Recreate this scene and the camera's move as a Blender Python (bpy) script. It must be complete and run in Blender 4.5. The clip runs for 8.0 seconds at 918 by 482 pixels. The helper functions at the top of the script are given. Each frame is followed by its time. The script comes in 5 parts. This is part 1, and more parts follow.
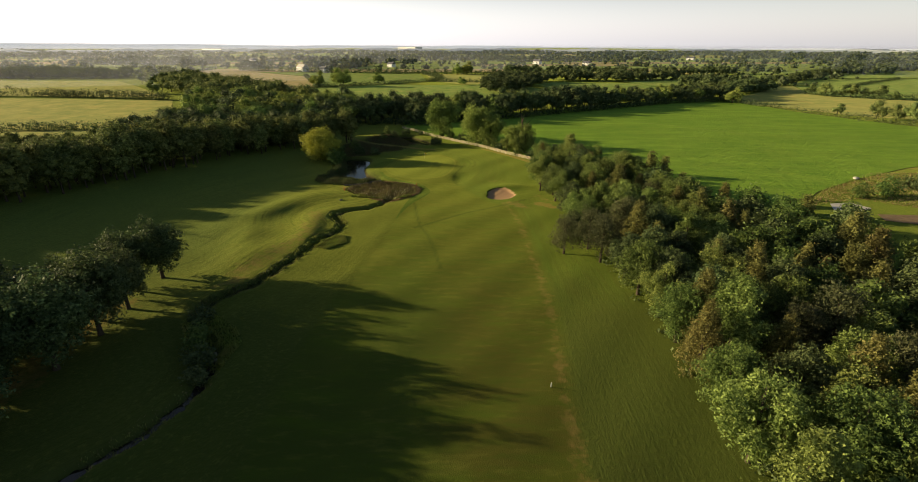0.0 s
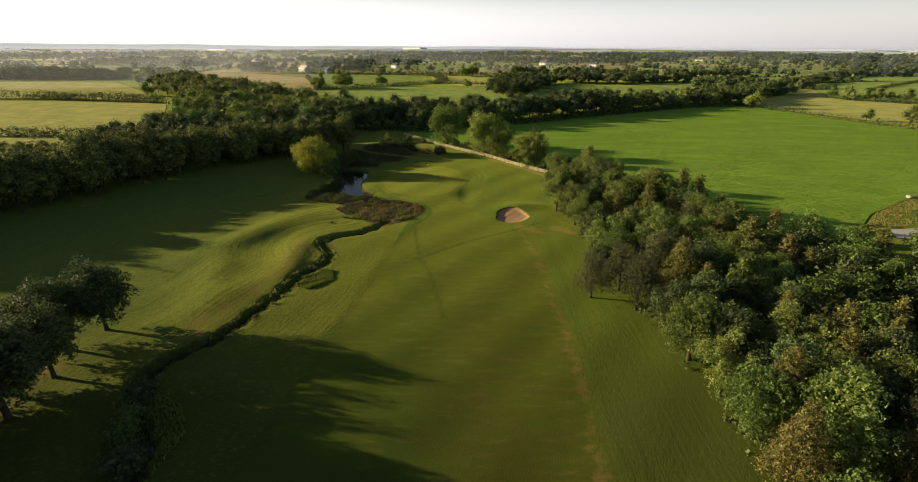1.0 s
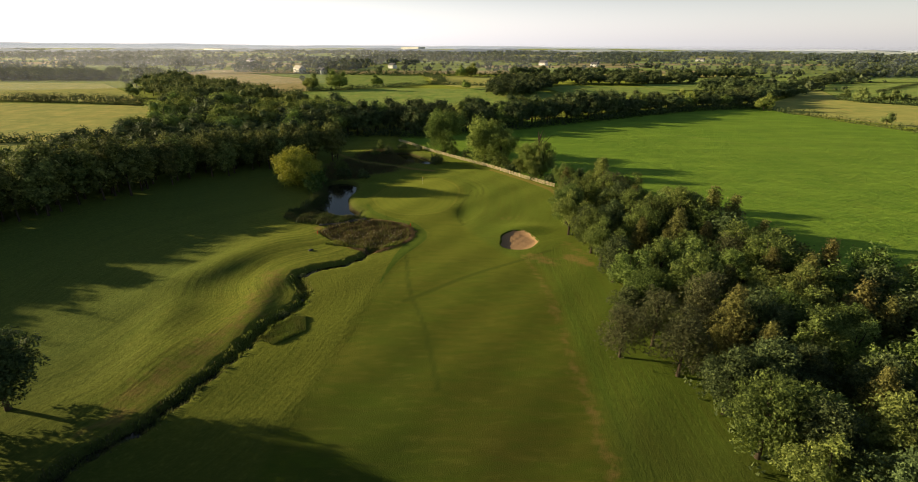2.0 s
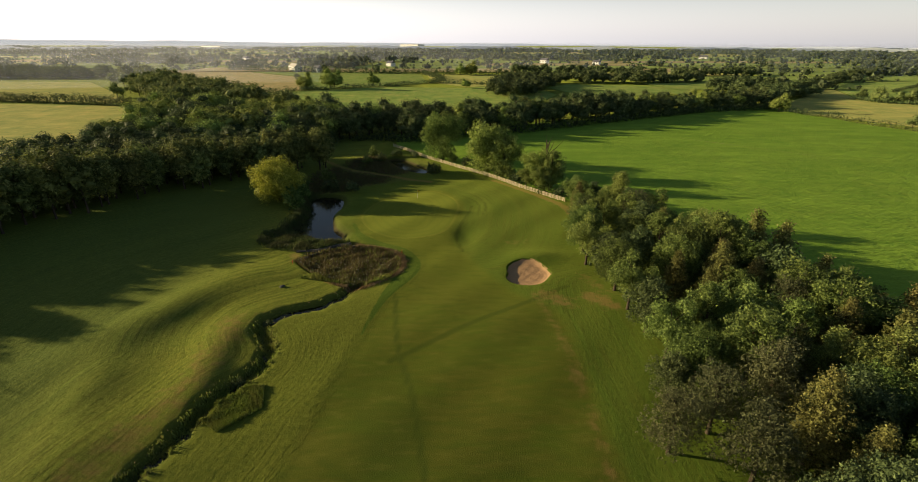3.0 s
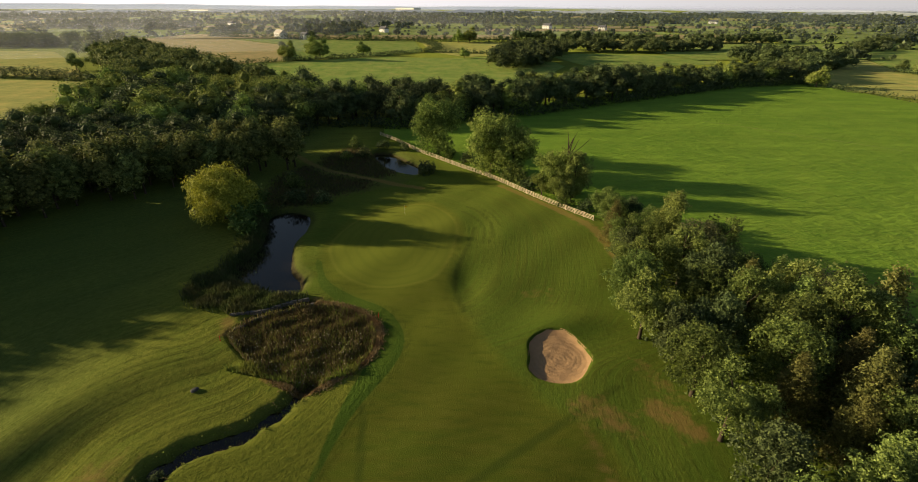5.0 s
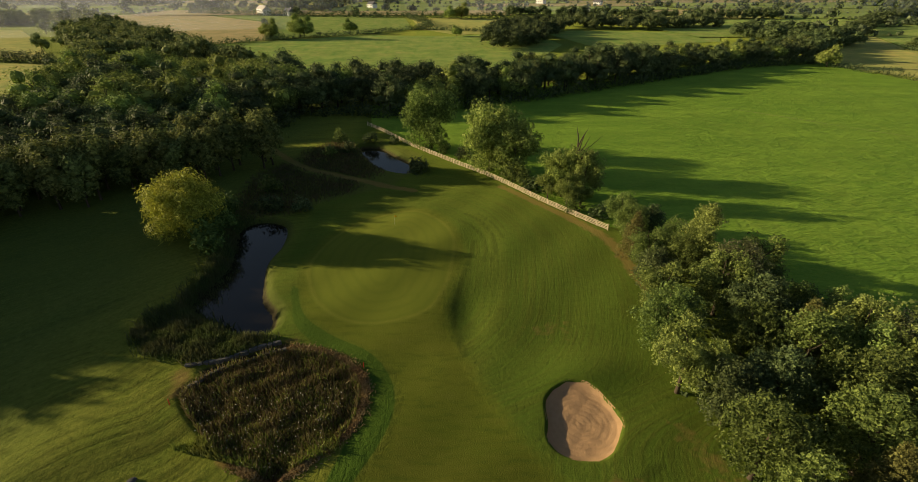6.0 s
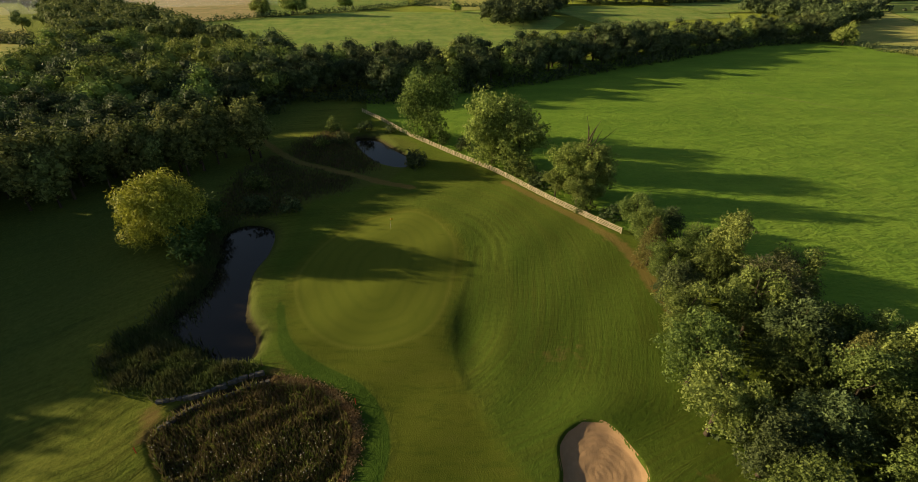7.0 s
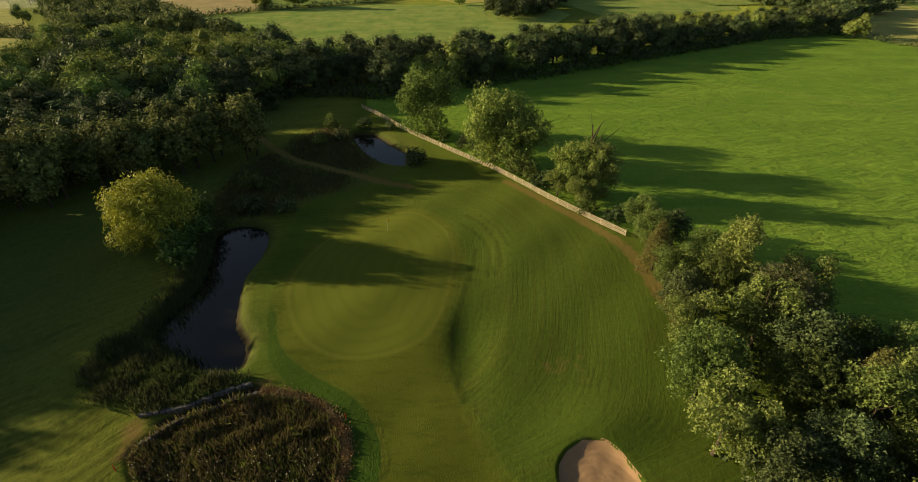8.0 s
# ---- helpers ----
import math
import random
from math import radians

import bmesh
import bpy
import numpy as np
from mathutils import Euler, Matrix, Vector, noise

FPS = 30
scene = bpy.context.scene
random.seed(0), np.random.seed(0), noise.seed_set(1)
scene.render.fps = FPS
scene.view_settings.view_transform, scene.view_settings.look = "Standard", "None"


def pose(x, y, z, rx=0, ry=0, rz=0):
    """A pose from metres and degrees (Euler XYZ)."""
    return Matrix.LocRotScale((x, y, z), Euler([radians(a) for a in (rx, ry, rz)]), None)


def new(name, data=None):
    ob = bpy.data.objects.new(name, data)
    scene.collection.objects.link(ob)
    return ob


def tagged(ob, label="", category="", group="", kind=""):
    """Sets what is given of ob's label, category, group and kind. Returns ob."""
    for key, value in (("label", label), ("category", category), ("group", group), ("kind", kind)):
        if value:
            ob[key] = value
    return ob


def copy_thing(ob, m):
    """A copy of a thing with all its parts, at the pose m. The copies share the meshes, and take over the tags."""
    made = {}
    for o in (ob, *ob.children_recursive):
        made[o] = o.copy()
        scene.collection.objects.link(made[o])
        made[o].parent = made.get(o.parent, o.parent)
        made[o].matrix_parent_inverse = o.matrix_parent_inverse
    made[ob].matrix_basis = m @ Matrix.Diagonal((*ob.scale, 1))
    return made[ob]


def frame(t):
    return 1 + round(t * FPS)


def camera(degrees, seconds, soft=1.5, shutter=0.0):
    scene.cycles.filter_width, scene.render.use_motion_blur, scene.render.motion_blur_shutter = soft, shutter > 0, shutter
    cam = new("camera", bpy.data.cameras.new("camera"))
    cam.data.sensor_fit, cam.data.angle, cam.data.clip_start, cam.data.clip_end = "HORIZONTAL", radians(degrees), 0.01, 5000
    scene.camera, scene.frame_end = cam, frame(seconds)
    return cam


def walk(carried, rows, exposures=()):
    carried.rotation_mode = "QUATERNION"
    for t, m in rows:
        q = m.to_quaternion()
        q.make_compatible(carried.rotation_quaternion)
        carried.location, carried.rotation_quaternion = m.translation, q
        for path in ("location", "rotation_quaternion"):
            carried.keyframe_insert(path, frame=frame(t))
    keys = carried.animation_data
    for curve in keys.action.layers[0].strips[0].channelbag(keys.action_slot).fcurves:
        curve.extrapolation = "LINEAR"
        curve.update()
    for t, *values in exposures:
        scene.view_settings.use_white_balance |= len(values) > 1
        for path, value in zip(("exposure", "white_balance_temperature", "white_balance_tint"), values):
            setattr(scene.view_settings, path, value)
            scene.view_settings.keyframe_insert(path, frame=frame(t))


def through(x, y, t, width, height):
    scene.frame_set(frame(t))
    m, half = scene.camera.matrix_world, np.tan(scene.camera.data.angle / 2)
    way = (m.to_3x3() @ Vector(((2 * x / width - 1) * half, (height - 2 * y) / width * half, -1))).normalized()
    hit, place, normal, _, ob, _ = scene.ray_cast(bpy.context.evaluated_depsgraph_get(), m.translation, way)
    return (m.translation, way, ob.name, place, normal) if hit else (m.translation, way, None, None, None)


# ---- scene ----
cam = camera(87.0, 8.0, soft=0.8)
METRES, EYE, TILT, LEAN, TURN = 100.0, 35.0, -22.1, -0.1, 0.0
ROWS = [
    (0.0, 0.0, 0.0, 0.0, 0.0, 0.0, -0.0),
    (0.5, -0.0021, 0.0693, 0.0295, 0.42, 0.03, -0.19),
    (1.0, -0.0039, 0.1441, 0.0621, 0.49, 0.06, -0.27),
    (1.5, -0.0059, 0.2133, 0.0917, 0.34, 0.08, -0.27),
    (3.0, -0.0058, 0.4313, 0.1817, 0.26, -0.26, -0.23),
    (3.5, -0.0057, 0.4982, 0.2114, 0.21, -0.54, -0.24),
    (4.0, -0.0056, 0.5709, 0.2431, 0.23, -1.52, -0.25),
    (4.5, -0.0067, 0.6363, 0.2722, 0.22, -2.7, -0.24),
    (6.0, -0.0173, 0.8188, 0.3547, -0.88, -6.41, 0.36),
    (6.5, -0.0205, 0.8575, 0.3753, -1.18, -7.72, 0.49),
    (7.0, -0.0193, 0.888, 0.3905, -0.99, -8.99, 0.51),
    (7.5, -0.0155, 0.9047, 0.3983, -0.82, -9.75, 0.53),
    (8.0, -0.0098, 0.9131, 0.4001, -0.45, -9.72, 0.46),
]
walk(cam, [(t, pose(0, 0, EYE, TILT, LEAN, TURN) @ pose(METRES * x, METRES * y, METRES * z, 90 + pitch, roll, yaw)) for t, x, y, z, yaw, pitch, roll in ROWS],
     exposures=[(0.0, 0.65), (1.5, 0.63), (4.5, 0.55), (8.0, 0.58)])

# ---- world and sun: a clear early morning, the sun low over the left-hand fields ----
SUN_UP, SUN_AZ = 12.9, -77.4   # degrees above the horizon; from +y towards +x
world = bpy.data.worlds.new("sky")
scene.world = world
world.use_nodes = True
wn = world.node_tree.nodes
sky = wn.new("ShaderNodeTexSky")
sky.sky_type = "NISHITA"
sky.sun_disc = False
sky.sun_elevation = radians(SUN_UP)
sky.sun_rotation = radians(SUN_AZ)
sky.altitude = 50
sky.air_density, sky.dust_density, sky.ozone_density = 1.0, 1.5, 1.0
wn["Background"].inputs["Strength"].default_value = 0.053
# bright morning haze lies low all round the horizon, brighter towards the sun
wl = world.node_tree.links
tc = wn.new("ShaderNodeTexCoord")
sep = wn.new("ShaderNodeSeparateXYZ")
wl.new(tc.outputs["Generated"], sep.inputs[0])
low = wn.new("ShaderNodeMapRange")
low.interpolation_type = "SMOOTHERSTEP"
low.inputs["From Min"].default_value, low.inputs["From Max"].default_value = 0.19, 0.0
wl.new(sep.outputs["Z"], low.inputs["Value"])
toward = wn.new("ShaderNodeMapRange")
toward.inputs["From Min"].default_value, toward.inputs["From Max"].default_value = 0.75, -0.75
toward.inputs["To Min"].default_value, toward.inputs["To Max"].default_value = 0.66, 1.6
wl.new(sep.outputs["X"], toward.inputs["Value"])
both = wn.new("ShaderNodeMath")
both.operation = "MULTIPLY"
wl.new(low.outputs[0], both.inputs[0])
wl.new(toward.outputs[0], both.inputs[1])
haze = wn.new("ShaderNodeMix")
haze.data_type, haze.blend_type = "RGBA", "ADD"
haze.inputs[7].default_value = (9.0, 8.75, 9.4, 1.0)
wl.new(both.outputs[0], haze.inputs[0])
haze.clamp_factor = False
wl.new(sky.outputs["Color"], haze.inputs[6])
wl.new(haze.outputs[2], wn["Background"].inputs["Color"])

sun_data = bpy.data.lights.new("sun", "SUN")
sun_data.energy, sun_data.angle, sun_data.color = 5.0, radians(0.6), (1.0, 0.80, 0.46)
sun = new("sun", sun_data)
to_sun = Vector((math.sin(radians(SUN_AZ)) * math.cos(radians(SUN_UP)), math.cos(radians(SUN_AZ)) * math.cos(radians(SUN_UP)), math.sin(radians(SUN_UP))))
sun.matrix_world = Matrix.Translation((-200, 40, 120)) @ to_sun.to_track_quat("Z", "Y").to_matrix().to_4x4()


# ---- materials ----
class Mat:
    """A small helper to write node materials."""

    def __init__(self, name, rough=0.9, spec=0.2):
        self.m = bpy.data.materials.new(name)
        self.m.use_nodes = True
        self.t = self.m.node_tree
        self.b = self.t.nodes["Principled BSDF"]
        self.b.inputs["Roughness"].default_value = rough
        self.b.inputs["Specular IOR Level"].default_value = spec

    def n(self, kind, **inputs):
        node = self.t.nodes.new("ShaderNode" + kind)
        for key, value in inputs.items():
            self.put(node.inputs[key.replace("_", " ")], value)
        return node

    def put(self, socket, value):
        if isinstance(value, bpy.types.NodeSocket):
            self.t.links.new(value, socket)
        else:
            socket.default_value = value

    def coords(self, sx=1, sy=1, sz=1, rot=0):
        g = self.n("NewGeometry")
        mp = self.n("Mapping", Vector=g.outputs["Position"])
        mp.inputs["Scale"].default_value = (sx, sy, sz)
        mp.inputs["Rotation"].default_value = (0, 0, radians(rot))
        return mp.outputs["Vector"]

    def noise(self, vec, scale, detail=3.0, rough=0.55):
        nd = self.n("TexNoise", Vector=vec, Scale=scale, Detail=detail, Roughness=rough)
        return nd.outputs["Fac"]

    def ramp(self, fac, a, b, lo=0.0, hi=1.0):
        nd = self.n("MapRange", Value=fac)
        for k, v in zip(("From Min", "From Max", "To Min", "To Max"), (a, b, lo, hi)):
            nd.inputs[k].default_value = v
        nd.clamp = True
        return nd.outputs["Result"]

    def mix(self, fac, a, b, how="MIX"):
        nd = self.t.nodes.new("ShaderNodeMix")
        nd.data_type, nd.blend_type = "RGBA", how
        self.put(nd.inputs["Factor"], fac)
        for s, v in ((nd.inputs[6], a), (nd.inputs[7], b)):
            self.put(s, (*v, 1.0) if isinstance(v, tuple) and len(v) == 3 else v)
        return nd.outputs[2]

    def math(self, op, a, b=0.0, c=0.0):
        nd = self.t.nodes.new("ShaderNodeMath")
        nd.operation = op
        for s, v in zip(nd.inputs, (a, b, c)):
            self.put(s, v)
        return nd.outputs[0]

    def attr(self, name):
        nd = self.t.nodes.new("ShaderNodeAttribute")
        nd.attribute_name = name
        return nd.outputs["Fac"]

    def nap(self, weight, tint):
        """The soft shine of upright grass seen along the ground."""
        self.b.inputs["Sheen Weight"].default_value = weight
        self.b.inputs["Sheen Roughness"].default_value = 0.45
        self.b.inputs["Sheen Tint"].default_value = (*tint, 1.0)

    def bump(self, height, strength, distance):
        nd = self.n("Bump", Height=height, Strength=strength, Distance=distance)
        self.t.links.new(nd.outputs["Normal"], self.b.inputs["Normal"])

    def colour(self, c):
        self.put(self.b.inputs["Base Color"], (*c, 1.0) if isinstance(c, tuple) else c)
        return self


def leaf_material(name, dark, light, third, gloss=0.6, through=0.34, spread=0.5):
    """Leaves: colour varies from tree to tree and from leaf to leaf, light shines through a little."""
    k = Mat(name, gloss, 0.1)
    oi = k.n("ObjectInfo")
    ge = k.n("NewGeometry")
    rnd = k.math("POWER", ge.outputs["Random Per Island"], 1.6)
    c = k.mix(rnd, tuple((1 - 0.4 * spread) * v for v in dark), tuple((0.95 + 0.3 * spread) * v for v in light))
    big = k.noise(k.coords(), 0.45, 2.0)
    c = k.mix(k.ramp(big, 0.35, 0.7, 0.0, 0.35), c, third)
    hs = k.n("HueSaturation", Color=c)
    k.put(hs.inputs["Hue"], k.ramp(oi.outputs["Random"], 0, 1, 0.478, 0.512))
    k.put(hs.inputs["Value"], k.ramp(k.math("FRACT", k.math("MULTIPLY", oi.outputs["Random"], 7.13)), 0, 1, 0.82, 1.25))
    col = hs.outputs["Color"]
    k.colour(col)
    tr = k.n("BsdfTranslucent", Color=col)
    mx = k.n("MixShader", Fac=through)
    k.t.links.new(k.b.outputs[0], mx.inputs[1])
    k.t.links.new(tr.outputs[0], mx.inputs[2])
    k.t.links.new(mx.outputs[0], k.t.nodes["Material Output"].inputs["Surface"])
    return k.m


LEAF_OAK = leaf_material("leaves_oak", (0.072, 0.118, 0.032), (0.195, 0.268, 0.066), (0.134, 0.184, 0.052))
LEAF_BRIGHT = leaf_material("leaves_bright", (0.108, 0.158, 0.04), (0.3, 0.375, 0.1), (0.205, 0.262, 0.07))
LEAF_WOOD = leaf_material("leaves_wood", (0.125, 0.175, 0.042), (0.34, 0.42, 0.1), (0.225, 0.29, 0.065), 0.8, 0.22, 0.5)
LEAF_DARK = leaf_material("leaves_dark", (0.054, 0.082, 0.032), (0.145, 0.19, 0.07), (0.092, 0.126, 0.05), 0.65, 0.22)
LEAF_OLIVE = leaf_material("leaves_olive", (0.115, 0.118, 0.035), (0.255, 0.26, 0.078), (0.195, 0.178, 0.058))
LEAF_PINE = leaf_material("needles_pine", (0.066, 0.082, 0.036), (0.165, 0.18, 0.082), (0.125, 0.125, 0.058), 0.6)
LEAF_WILLOW = leaf_material("leaves_willow", (0.2, 0.215, 0.026), (0.44, 0.44, 0.068), (0.33, 0.345, 0.048), 0.6, 0.2)
# far leaves greyed to stand in for haze over the distance
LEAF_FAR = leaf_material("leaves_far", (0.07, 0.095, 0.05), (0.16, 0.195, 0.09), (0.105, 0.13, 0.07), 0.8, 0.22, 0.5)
LEAF_WOOD_FAR = leaf_material("leaves_wood_edge", (0.11, 0.155, 0.05), (0.265, 0.33, 0.105), (0.18, 0.23, 0.075), 0.8, 0.22, 0.5)
LEAF_ROW = leaf_material("leaves_row", (0.085, 0.115, 0.034), (0.24, 0.275, 0.08), (0.15, 0.18, 0.055), 0.8, 0.22, 0.5)


def bark_material(name, a, b):
    k = Mat(name, 0.95, 0.1)
    f = k.noise(k.coords(6, 6, 1.2), 1.5, 5.0)
    k.colour(k.mix(f, a, b))
    k.bump(f, 0.6, 0.05)
    return k.m


BARK = bark_material("bark", (0.03, 0.024, 0.017), (0.11, 0.085, 0.06))


def grass_base(k, a, b, c, stretch=(1, 1), rot=0, scale=1.0, tone=0.06):
    """Grass colour at three scales: broad patches, mower or wind streaks, single tufts."""
    broad = k.noise(k.coords(rot=rot), tone * scale, 4.0, 0.6)
    streak = k.noise(k.coords(stretch[0], stretch[1], 1, rot), 0.9 * scale, 4.0, 0.6)
    fine = k.noise(k.coords(), 9.0 * scale, 3.0, 0.7)
    col = k.mix(k.ramp(broad, 0.3, 0.7), a, b)
    col = k.mix(k.ramp(streak, 0.35, 0.75, 0.0, 0.7), col, c)
    col = k.mix(k.ramp(fine, 0.3, 0.75, 0.0, 0.35), col, (a[0] * 0.45, a[1] * 0.5, a[2] * 0.45))
    return col, broad, streak, fine


def ground_material():
    k = Mat("golf_turf", 0.95, 0.03)
    k.nap(0.165, (0.78, 0.9, 0.15))
    rough, broad, streak, fine = grass_base(k, (0.135, 0.18, 0.025), (0.18, 0.2, 0.029), (0.212, 0.205, 0.037), (0.6, 0.2), 12)
    fair, b2, s2, f2 = grass_base(k, (0.071, 0.093, 0.012), (0.088, 0.095, 0.0125), (0.079, 0.1, 0.013), (0.12, 0.6), -28)
    green, b3, s3, f3 = grass_base(k, (0.132, 0.158, 0.02), (0.114, 0.142, 0.018), (0.15, 0.166, 0.024), (0.5, 0.2), 10, 0.8, 0.2)
    laps = k.math("SINE", k.math("MULTIPLY", k.math("ADD", k.attr("sd_green"), k.math("MULTIPLY", b3, 1.6)), 3.3))
    green = k.mix(k.ramp(laps, 0.1, 0.9, 0, 0.4), green, (0.092, 0.122, 0.016))
    edge = k.math("MULTIPLY", k.math("SUBTRACT", k.noise(k.coords(), 1.2, 3.0), 0.5), 0.6)
    infair = k.ramp(k.math("ADD", k.attr("sd_fairway"), k.math("MULTIPLY", edge, 3.0)), 1.0, -0.8)
    # lines left by the mower, which runs along the ditch, the wood and round the green
    pos = k.n("SeparateXYZ", Vector=k.coords())
    side = k.ramp(pos.outputs["X"], -7.0, 3.0)
    lane = k.n("CombineXYZ", X=k.attr("mow"), Y=k.math("MULTIPLY", pos.outputs["Y"], 0.035), Z=0.0)
    lines = k.noise(lane.outputs[0], 1.5, 5.0, 0.7)
    broken = k.ramp(k.noise(k.coords(1, 1, 1, 30), 0.13, 3.0, 0.6), 0.35, 0.62)
    wide = k.noise(lane.outputs[0], 0.28, 2.0, 0.5)
    # the rough beside the copse is deeper green than the bank beside the ditch
    side = k.math("MAXIMUM", side, k.math("MULTIPLY", k.ramp(pos.outputs["Y"], 130.0, 136.0), k.ramp(pos.outputs["X"], -31.0, -27.0)))
    rough = k.mix(k.math("MULTIPLY", side, 0.88), rough, (0.06, 0.108, 0.0135))
    dark_lines = k.math("MULTIPLY", k.math("MULTIPLY", k.ramp(lines, 0.42, 0.58, 0, 0.9), k.math("ADD", 0.25, k.math("MULTIPLY", broken, 0.75))), k.math("SUBTRACT", 1.0, k.math("MULTIPLY", side, 0.35)))
    rough = k.mix(dark_lines, rough, (0.062, 0.074, 0.012))
    rough = k.mix(k.math("MULTIPLY", k.ramp(wide, 0.45, 0.7, 0, 0.32), k.math("SUBTRACT", 1.0, k.math("MULTIPLY", side, 0.7))), rough, (0.25, 0.24, 0.04))
    # rough darkened towards the planted belt, its shadow put into the grass colour
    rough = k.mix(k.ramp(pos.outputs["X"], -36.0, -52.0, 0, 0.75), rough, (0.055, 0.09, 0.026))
    # near end duller and darker both sides of the ditch: tree shade painted in
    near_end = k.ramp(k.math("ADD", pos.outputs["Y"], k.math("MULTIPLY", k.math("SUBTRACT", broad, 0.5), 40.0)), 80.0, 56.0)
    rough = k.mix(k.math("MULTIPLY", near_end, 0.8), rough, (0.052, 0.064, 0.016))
    # the evenly cut strip between ditch and fairway, its near end shaded in colour
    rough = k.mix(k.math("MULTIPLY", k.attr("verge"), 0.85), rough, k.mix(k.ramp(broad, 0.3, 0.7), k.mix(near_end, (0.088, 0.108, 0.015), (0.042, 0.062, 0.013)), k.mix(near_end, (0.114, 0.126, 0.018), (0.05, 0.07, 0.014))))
    dry = k.noise(k.coords(0.7, 0.35, 1, -28), 0.09, 4.0, 0.6)
    fair = k.mix(k.ramp(dry, 0.45, 0.68, 0, 0.4), fair, (0.135, 0.12, 0.022))
    # near fairway: brownish on its right, dark green left with tree shadow painted in
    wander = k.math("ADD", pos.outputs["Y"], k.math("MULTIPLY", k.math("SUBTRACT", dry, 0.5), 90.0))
    near_tone = k.mix(k.ramp(pos.outputs["X"], -6.0, 2.0), (0.04, 0.064, 0.012), (0.066, 0.064, 0.013))
    fair = k.mix(k.ramp(wander, 92.0, 50.0, 0, 0.85), fair, near_tone)
    fair = k.mix(k.ramp(k.noise(k.coords(0.25, 1.0, 1, -28), 0.35, 5.0, 0.65), 0.46, 0.66, 0, 0.6), fair, (0.06, 0.10, 0.010))
    fair = k.mix(k.ramp(k.math("ADD", pos.outputs["Y"], k.math("MULTIPLY", edge, 12.0)), 104.0, 128.0, 0, 0.75), fair, k.mix(k.ramp(broad, 0.35, 0.65), (0.11, 0.134, 0.0158), (0.126, 0.14, 0.018)))
    # soft streaks and blotches of thicker growth, a few metres long
    blotch = k.noise(k.coords(0.4, 1.3, 1, -48), 0.8, 5.0, 0.68)
    fair = k.mix(k.ramp(blotch, 0.5, 0.66, 0, 0.45), fair, (0.045, 0.075, 0.010))
    fair = k.mix(k.ramp(blotch, 0.47, 0.32, 0, 0.36), fair, (0.13, 0.135, 0.026))
    clump = k.noise(k.coords(), 1.6, 6.0, 0.75)
    rough = k.mix(k.ramp(clump, 0.5, 0.66, 0, 0.6), rough, (0.05, 0.075, 0.012))
    rough = k.mix(k.ramp(clump, 0.46, 0.34, 0, 0.3), rough, k.mix(side, (0.2, 0.22, 0.045), (0.1, 0.14, 0.022)))
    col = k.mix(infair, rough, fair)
    col = k.mix(k.ramp(k.math("ADD", k.attr("sd_collar"), k.math("MULTIPLY", edge, 0.25)), 0.12, -0.12, 0, 0.92), col, (0.042, 0.092, 0.012))
    ingreen = k.ramp(k.attr("sd_green"), 0.35, -0.35)
    col = k.mix(ingreen, col, green)
    # a paler ring of turf round the putting green
    ring = k.ramp(k.math("ABSOLUTE", k.math("ADD", k.attr("sd_green"), -0.35)), 0.5, 0.1, 0, 0.45)
    col = k.mix(ring, col, (0.17, 0.18, 0.03))
    # darker lines where drains run under the fairway; also shade painted along the hollow
    col = k.mix(k.ramp(k.math("ADD", k.attr("drain_shade"), k.math("MULTIPLY", edge, 0.8)), 0.25, 0.85, 0, 0.75), col, (0.04, 0.062, 0.010))
    lush = k.math("ADD", k.attr("lush"), k.ramp(fine, 0.3, 0.7, -0.3, 0.3))
    col = k.mix(k.ramp(lush, 0.2, 0.8, 0, 0.8), col, (0.085, 0.1, 0.025))
    # bare and dry earth along worn lines
    wear = k.math("ADD", k.attr("wear"), k.ramp(k.noise(k.coords(), 0.7, 4.0, 0.65), 0.3, 0.7, -0.6, 0.3))
    col = k.mix(k.ramp(wear, 0.25, 1.0, 0, 0.75), col, (0.21, 0.13, 0.05))
    mud = k.ramp(k.attr("mud"), 0.4, 0.9)
    col = k.mix(mud, col, (0.055, 0.043, 0.028))
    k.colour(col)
    inv = k.math("MULTIPLY", k.math("SUBTRACT", 1.0, infair), k.math("SUBTRACT", 1.0, k.math("MULTIPLY", side, 0.3)))
    h = k.math("ADD", k.math("MULTIPLY", fine, 0.5), k.math("MULTIPLY", k.math("MULTIPLY", lines, 1.1), inv))
    h = k.math("MULTIPLY", h, k.math("SUBTRACT", 1.0, k.math("MULTIPLY", ingreen, 0.8)))
    tuft = k.noise(k.coords(), 2.2, 4.0, 0.6)
    h = k.math("ADD", h, k.math("MULTIPLY", k.math("MULTIPLY", tuft, 1.2), inv))
    k.bump(h, 0.7, 0.15)
    return k.m


